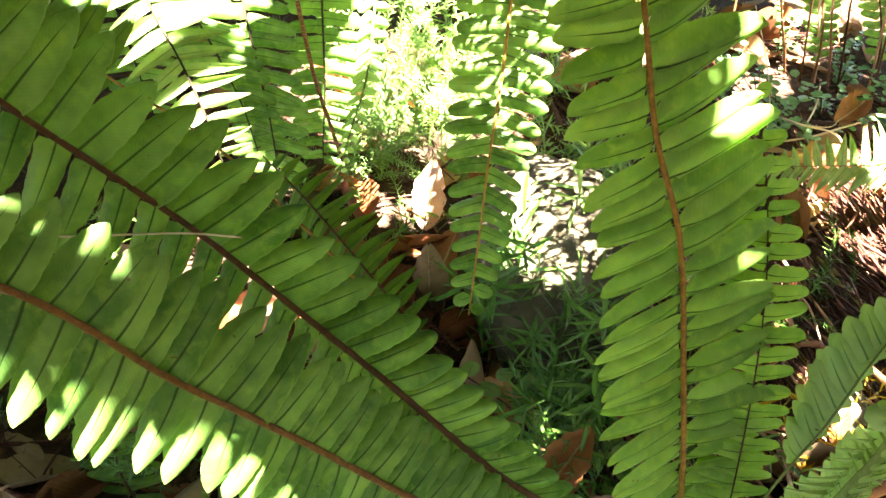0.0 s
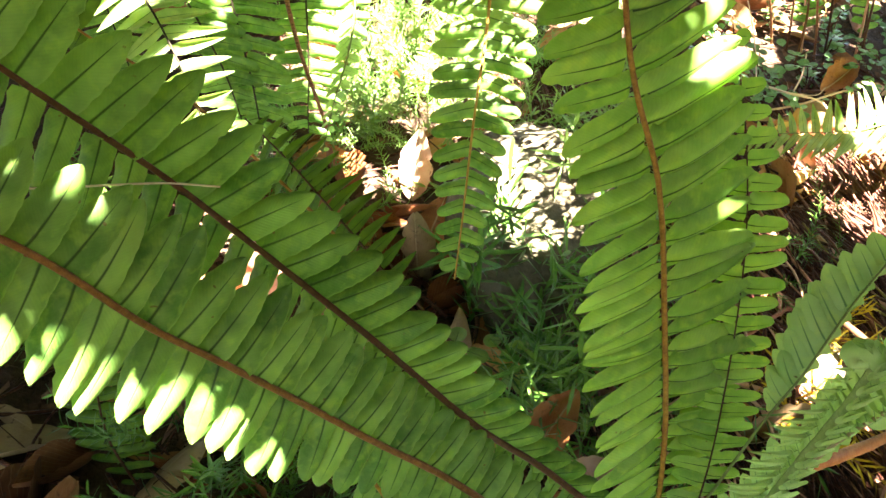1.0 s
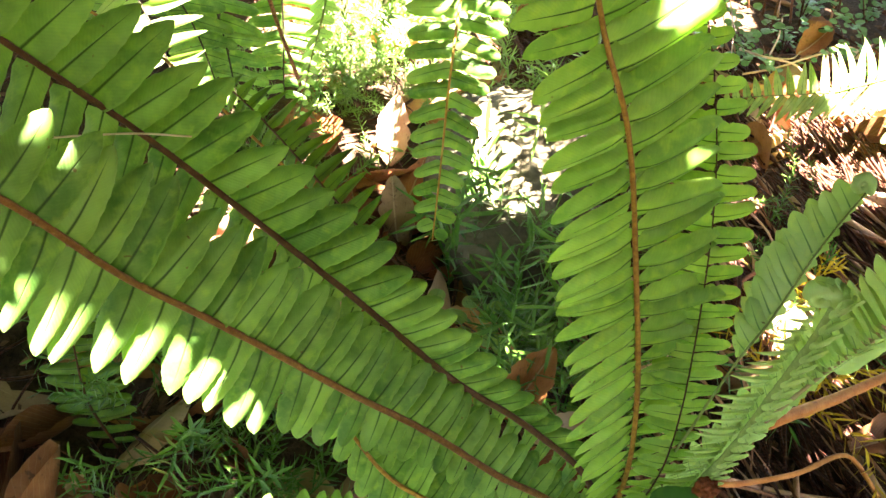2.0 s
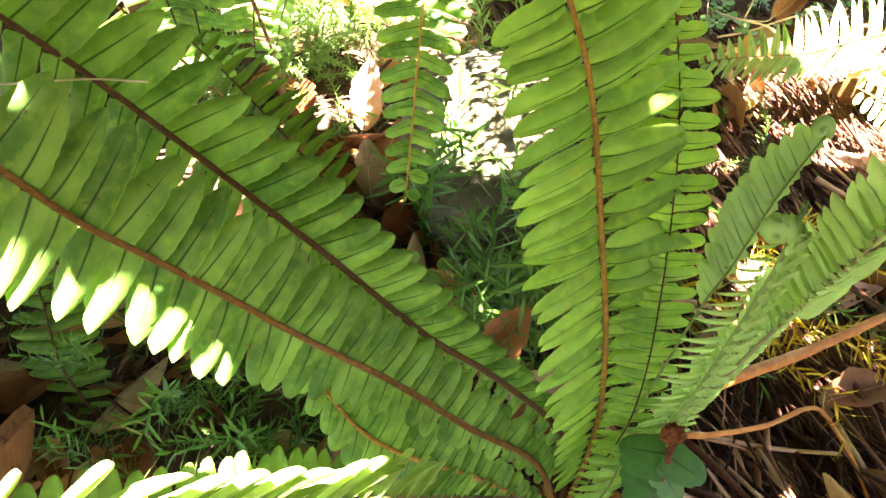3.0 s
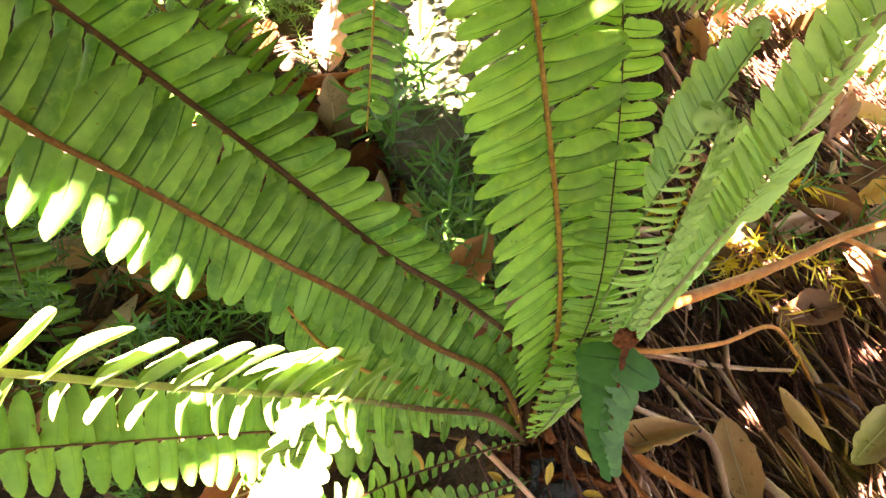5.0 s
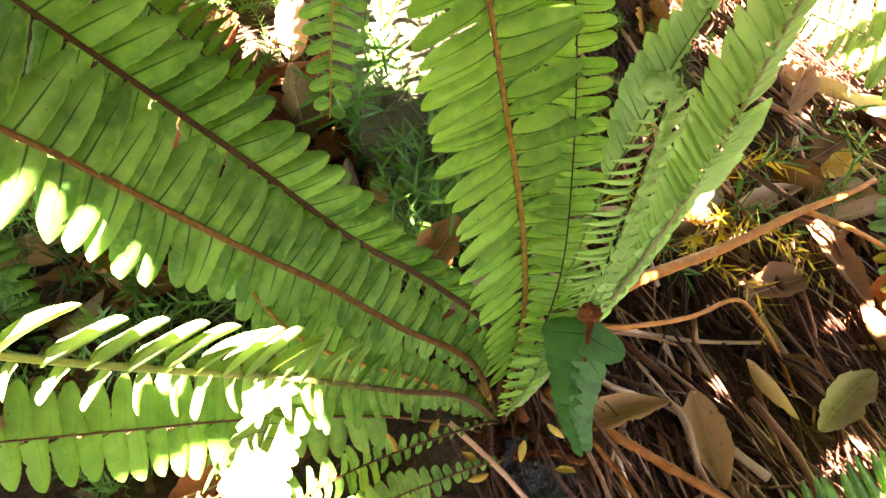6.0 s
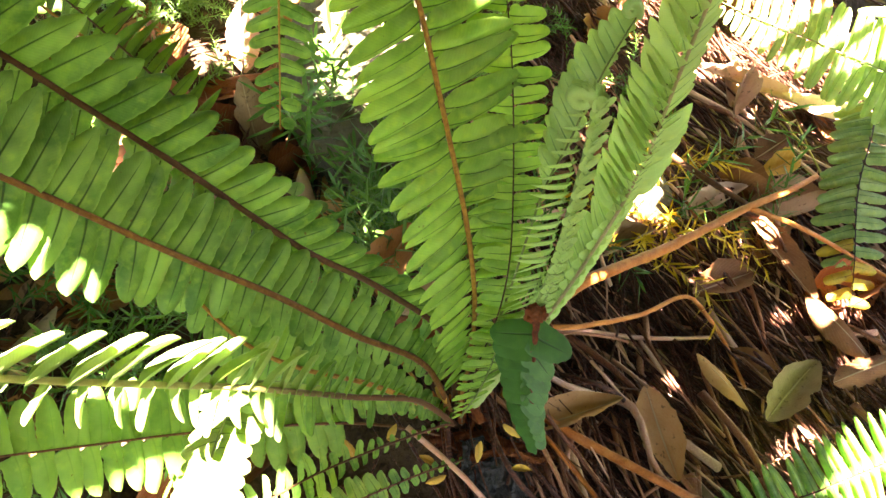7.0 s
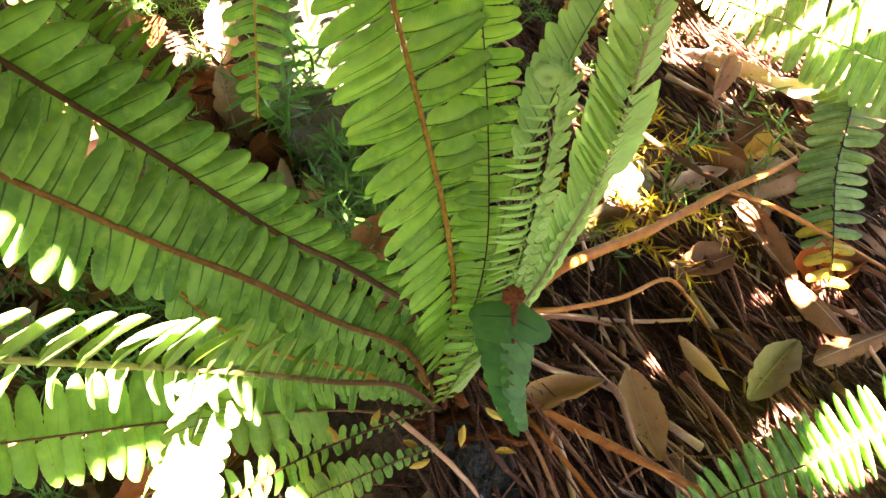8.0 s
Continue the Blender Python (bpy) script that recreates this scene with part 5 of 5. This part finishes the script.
# ---- unseen tree, added so that its crown shades the bank ----
def in_gap(x, y):
    """Openings in the crown, by the place on the bank below to which they let the sun."""
    n = noise.noise(Vector((x * 14, y * 14, 4.2)))
    for cx, cy, rx, ry in ((-0.035, 0.100, 0.046, 0.034), (0.008, 0.068, 0.032, 0.034), (-0.014, 0.113, 0.025, 0.030), (0.52, 0.70, 0.065, 0.05), (0.57, 0.635, 0.08, 0.05), (0.078, 0.535, 0.082, 0.085), (-0.18, 0.44, 0.075, 0.07),
                           (-0.082, 0.600, 0.02, 0.03), (-0.18, 0.60, 0.03, 0.03), (-0.015, 0.60, 0.025, 0.015), (-0.05, 0.82, 0.15, 0.13),
                           (0.63, 0.72, 0.17, 0.12), (0.70, 0.53, 0.10, 0.06), (0.432, 0.083, 0.045, 0.028), (0.20, 1.10, 0.14, 0.11), (0.46, 1.02, 0.06, 0.04), (0.365, 0.385, 0.020, 0.022), (0.53, 1.16, 0.10, 0.06), (0.70, 1.33, 0.12, 0.08)):
        if ((x - cx) / rx) ** 2 + ((y - cy) / ry) ** 2 < 1 + 0.15 * n:
            return True
    return False


spots = random.Random(91)
PINHOLES = tuple((spots.uniform(0.24, 0.52), spots.uniform(0.14, 0.60), spots.uniform(0.0012, 0.003), spots.uniform(0.002, 0.005)) for _ in range(15))
PINHOLES += tuple((spots.uniform(-0.16, 0.0), spots.uniform(0.19, 0.32), 0.0018, 0.0025) for _ in range(7))
PINHOLES += tuple((spots.uniform(0.06, 0.14), spots.uniform(0.32, 0.42), 0.0015, 0.0025) for _ in range(7))


def in_small_gap(x, y):
    """Small openings that put spots of sun on the leaflets of the large fern."""
    if -0.150 < x < -0.056 and 0.162 < y < 0.196:
        return True
    return any(((x - cx) / rx) ** 2 + ((y - cy) / ry) ** 2 < 1 for cx, cy, rx, ry in (
        (-0.0985, 0.211, 0.0055, 0.0105), (-0.1020, 0.205, 0.0048, 0.0055), (-0.1125, 0.2035, 0.0048, 0.0065), (-0.090, 0.211, 0.0022, 0.0016), (0.083, 0.303, 0.007, 0.0045), (0.0795, 0.295, 0.011, 0.0065), (0.110, 0.2630, 0.011, 0.0042), (0.103, 0.275, 0.004, 0.002), (0.478, 0.325, 0.002, 0.012), (0.500, 0.240, 0.003, 0.010), (0.538, 0.246, 0.006, 0.005)) + PINHOLES)


def between_twigs(x, y):
    """What the added fine leaflets at the crown's low edge leave open, to shape the sun patches on the arching frond's
    leaflets.
    """
    wob = 2.3 + 1.3 * noise.noise(Vector((x * 260, y * 260, 2.2)))
    return any(((x - cx + (y - cy) * lean) / rx) ** 2 + ((y - cy) / ry) ** 2 < wob for cx, cy, rx, ry, lean in (
        (-0.102, 0.190, 0.0020, 0.009, -0.35), (-0.099, 0.196, 0.0028, 0.0022, 0), (-0.1085, 0.176, 0.0020, 0.0030, 0), (-0.1045, 0.174, 0.0016, 0.0040, 0), (-0.1095, 0.189, 0.0022, 0.0014, 0),
        (-0.0978, 0.181, 0.0019, 0.0085, 0), (-0.0918, 0.178, 0.0026, 0.0055, 0), (-0.0825, 0.187, 0.0040, 0.0060, -0.2), (-0.0835, 0.176, 0.0024, 0.0050, 0), (-0.0745, 0.184, 0.0022, 0.0070, -0.6),
        (-0.0760, 0.171, 0.0028, 0.0050, 0), (-0.0672, 0.176, 0.0030, 0.0045, -0.3), (-0.0610, 0.175, 0.0030, 0.0100, -0.2), (-0.1180, 0.177, 0.0030, 0.0080, 0), (-0.1300, 0.175, 0.0040, 0.0090, 0), (-0.1420, 0.172, 0.0030, 0.0070, 0)))


def in_fleck(x, y):
    """Pinholes between the leaves."""
    if math.hypot(x - 0.106, y - 0.345) < 0.07 or math.hypot(x - 0.08, y - 0.18) < 0.14 or math.hypot(x + 0.04, y - 0.33) < 0.10:
        return False
    return noise.noise(Vector((x * 42, y * 42, 9.1))) > (0.17 if x > 0.3 and y > 0.75 else 0.19 if x > 0.50 and y > 0.28 else 0.33 if x > 0.2 else 0.5)


def shade_tree():
    r = random.Random(71)
    root = tagged(new("tree"), "unseen small tree with a leafy crown, added to shade the bank", "tree")
    bx, by = -1.1, -0.7
    root.matrix_basis = Matrix.Translation((bx, by, ground_z(bx, by)))
    o = Vector((bx, by, ground_z(bx, by)))
    fork = Vector((-1.0, -0.6, 0.75))
    pts, _ = spline([o - o - Vector((0, 0, 0.05)), Vector((0.03, 0.02, 0.5)), fork - o], 16)
    mesh_object("trunk", tube("trunk", pts, lambda s: 0.075 * (1 - 0.35 * s), 12, 0.06, 3), RACHIS_DARK, root)
    for k, (ex, ey) in enumerate([(1.3, 0.3), (1.2, 0.8), (1.0, 1.3), (0.6, 1.6), (0.1, 1.7), (0.9, 0.0), (-0.5, 1.4)]):
        pts, _ = spline([fork - o, Vector((-0.5 + 0.2 * ex, -0.2 + 0.3 * ey, 1.05)) - o, Vector((ex * 0.6 - 0.1, ey * 0.7, 1.15)) - o, Vector((ex, ey, 1.1)) - o], 30)
        mesh_object("limb", tube("limb", pts, lambda s: 0.024 * (1 - 0.85 * s), 8, 0.08, k), RACHIS_DARK, root)
    src = blade("tree_leaf", "lance", 0.1, 0.6, 0.02, 5, 3)
    co = [v.co.copy() for v in src.vertices]
    fs = [tuple(f.vertices) for f in src.polygons]
    verts, faces, uvs = [], [], []
    for k in range(75000):
        if k < 72000:
            p = Vector((r.uniform(-1.5, 2.0), r.uniform(-1.0, 2.1), r.uniform(0.52, 1.10)))
        else:
            # extra leaves, added to deepen the shade over the large fern
            p = Vector((r.uniform(-0.14, 0.20), r.uniform(0.12, 0.44), 0.15)) + TO_SUN * r.uniform(0.5, 1.0)
        s = r.uniform(0.05, 0.09)
        m = pose(*(p - o), r.uniform(-40, 40), r.uniform(-40, 40), r.uniform(0, 360)) @ Matrix.Diagonal((s, s * 0.5, s, 1))
        ends = [m @ Vector(c) + o for c in ((0, 0, 0), (0.25, 0.3, 0), (0.25, -0.3, 0), (0.5, 0.42, 0), (0.5, 0, 0), (0.5, -0.42, 0), (0.75, 0.3, 0), (0.75, -0.3, 0), (1, 0, 0))]
        if ((p.x - 0.25) / 1.7) ** 2 + ((p.y - 0.5) / 1.55) ** 2 > 1 + 0.35 * noise.noise(p * 2.5):
            continue
        if any(in_gap(q.x, q.y) for q in (e - TO_SUN * ((e.z - 0.15) / TO_SUN.z) for e in ends)):
            continue
        q = (ends[0] + ends[-1]) / 2
        q -= TO_SUN * ((q.z - 0.15) / TO_SUN.z)
        if -0.25 < q.x < 0.85 and 0.05 < q.y < 0.70:
            dense = [m @ Vector((u, v * 0.5 * math.sin(math.pi * (0.08 + 0.84 * u)), 0)) + o for u in (0.03, 0.14, 0.25, 0.36, 0.47, 0.58, 0.69, 0.80, 0.91) for v in (-0.95, -0.65, -0.32, 0.0, 0.32, 0.65, 0.95)]
            if any(in_small_gap(g.x, g.y) for g in (e - TO_SUN * ((e.z - 0.25) / TO_SUN.z) - TO_SUN * (0.10 / TO_SUN.z) for e in dense)):
                continue
        q = (ends[0] + ends[-1]) / 2
        q -= TO_SUN * ((q.z - 0.15) / TO_SUN.z)
        if in_fleck(q.x, q.y):
            continue
        b = len(verts)
        verts += [tuple(m @ c) for c in co]
        uvs += [(c.x, c.y + 0.5) for c in co]
        faces += [tuple(b + i for i in f) for f in fs]
    fine = blade("leaflet", "lance", 0.1, 0.6, 0.02, 6, 2)
    small = [v.co.copy() for v in fine.vertices]
    fsm = [tuple(f.vertices) for f in fine.polygons]
    twiglets = []
    # unseen leaflets placed to dapple the stone and break up the sun patches
    for k in range(2500):
        p = Vector((r.uniform(-0.03, 0.19), r.uniform(0.42, 0.68), 0.06))
        if 0.034 < p.x < 0.062 and 0.475 < p.y < 0.590:
            continue
        p += TO_SUN * r.uniform(0.44, 0.47)
        twiglets.append(pose(*(p - o), r.uniform(-30, 30), r.uniform(-30, 30), r.gauss(35, 25)) @ Matrix.Diagonal((0.019, 0.0045, 0.03, 1)))
    for k in range(3200):
        p = Vector((r.uniform(-0.165, -0.035), r.uniform(0.150, 0.222), 0.15)) + TO_SUN * r.uniform(0.40, 0.46)
        m = pose(*(p - o), r.uniform(-25, 25), r.uniform(-25, 25), r.gauss(80, 45)) @ Matrix.Diagonal((r.uniform(0.008, 0.014), 0.0055, 0.01, 1))
        mids = [m @ Vector((u, v, 0)) + o for u, v in ((0.1, 0), (0.35, 0.22), (0.35, -0.22), (0.65, 0.2), (0.65, -0.2), (0.95, 0))]
        if not any(between_twigs(g.x, g.y) or (g.y > 0.199 and in_small_gap(g.x, g.y)) for g in (e - TO_SUN * ((e.z - 0.15) / TO_SUN.z) for e in mids)):
            twiglets.append(m)
    for m in twiglets:
        b = len(verts)
        verts += [tuple(m @ c) for c in small]
        uvs += [(c.x, c.y + 0.5) for c in small]
        faces += [tuple(b + i for i in f) for f in fsm]
    ob = mesh_object("crown", build("crown", verts, faces, uvs), CANOPY, root)
    tagged(ob, "spreading green foliage with gaps set for the sun patches", kind="stuff")


shade_tree()


def shrub(label, x, y, seed):
    """An unseen bush, added to block low skylight: stems and a crown of leaves down to the ground."""
    r = random.Random(seed)
    root = tagged(new("shrub"), label, "shrub", "shrubs round the bank")
    z = ground_z(x, y)
    root.matrix_basis = Matrix.Translation((x, y, z))
    for k in range(5):
        a = r.uniform(0, 6.28)
        pts, _ = spline([(0.05 * math.cos(a), 0.05 * math.sin(a), -0.05), (0.15 * math.cos(a), 0.15 * math.sin(a), 0.7), (0.4 * math.cos(a), 0.4 * math.sin(a), 1.5)], 14)
        mesh_object("stem", tube("stem", pts, lambda s: 0.018 * (1 - 0.7 * s), 8, 0.08, k), RACHIS_DARK, root)
    src = blade("shrub_leaf", "lance", 0.1, 0.6, 0.02, 5, 3)
    co = [v.co.copy() for v in src.vertices]
    fs = [tuple(f.vertices) for f in src.polygons]
    verts, faces, uvs = [], [], []
    for k in range(1400):
        d = Vector((r.gauss(0, 1), r.gauss(0, 1), r.gauss(0, 1))).normalized() * r.uniform(0.55, 1.0)
        p = Vector((d.x * 0.78, d.y * 0.78, 1.05 + d.z * 1.05 + 0.1 * noise.noise(d * 3)))
        s = r.uniform(0.10, 0.17)
        m = pose(*p, r.uniform(-60, 60), r.uniform(-60, 60), r.uniform(0, 360)) @ Matrix.Diagonal((s, s * 0.5, s, 1))
        b = len(verts)
        verts += [tuple(m @ c) for c in co]
        uvs += [(c.x, c.y + 0.5) for c in co]
        faces += [tuple(b + i for i in f) for f in fs]
    ob = mesh_object("crown", build("crown", verts, faces, uvs), CANOPY, root)
    tagged(ob, "dense green leaves", kind="stuff")


# closed ring of added shrubs, out of view, to dim the light from the sides
for k in range(9):
    ang = math.radians(40 * k + 10)
    shrub("unseen leafy green shrub added round the bank to block low skylight", 0.2 + 2.25 * math.cos(ang), 0.4 + 2.25 * math.sin(ang), 600 + k)

scatter_straw()
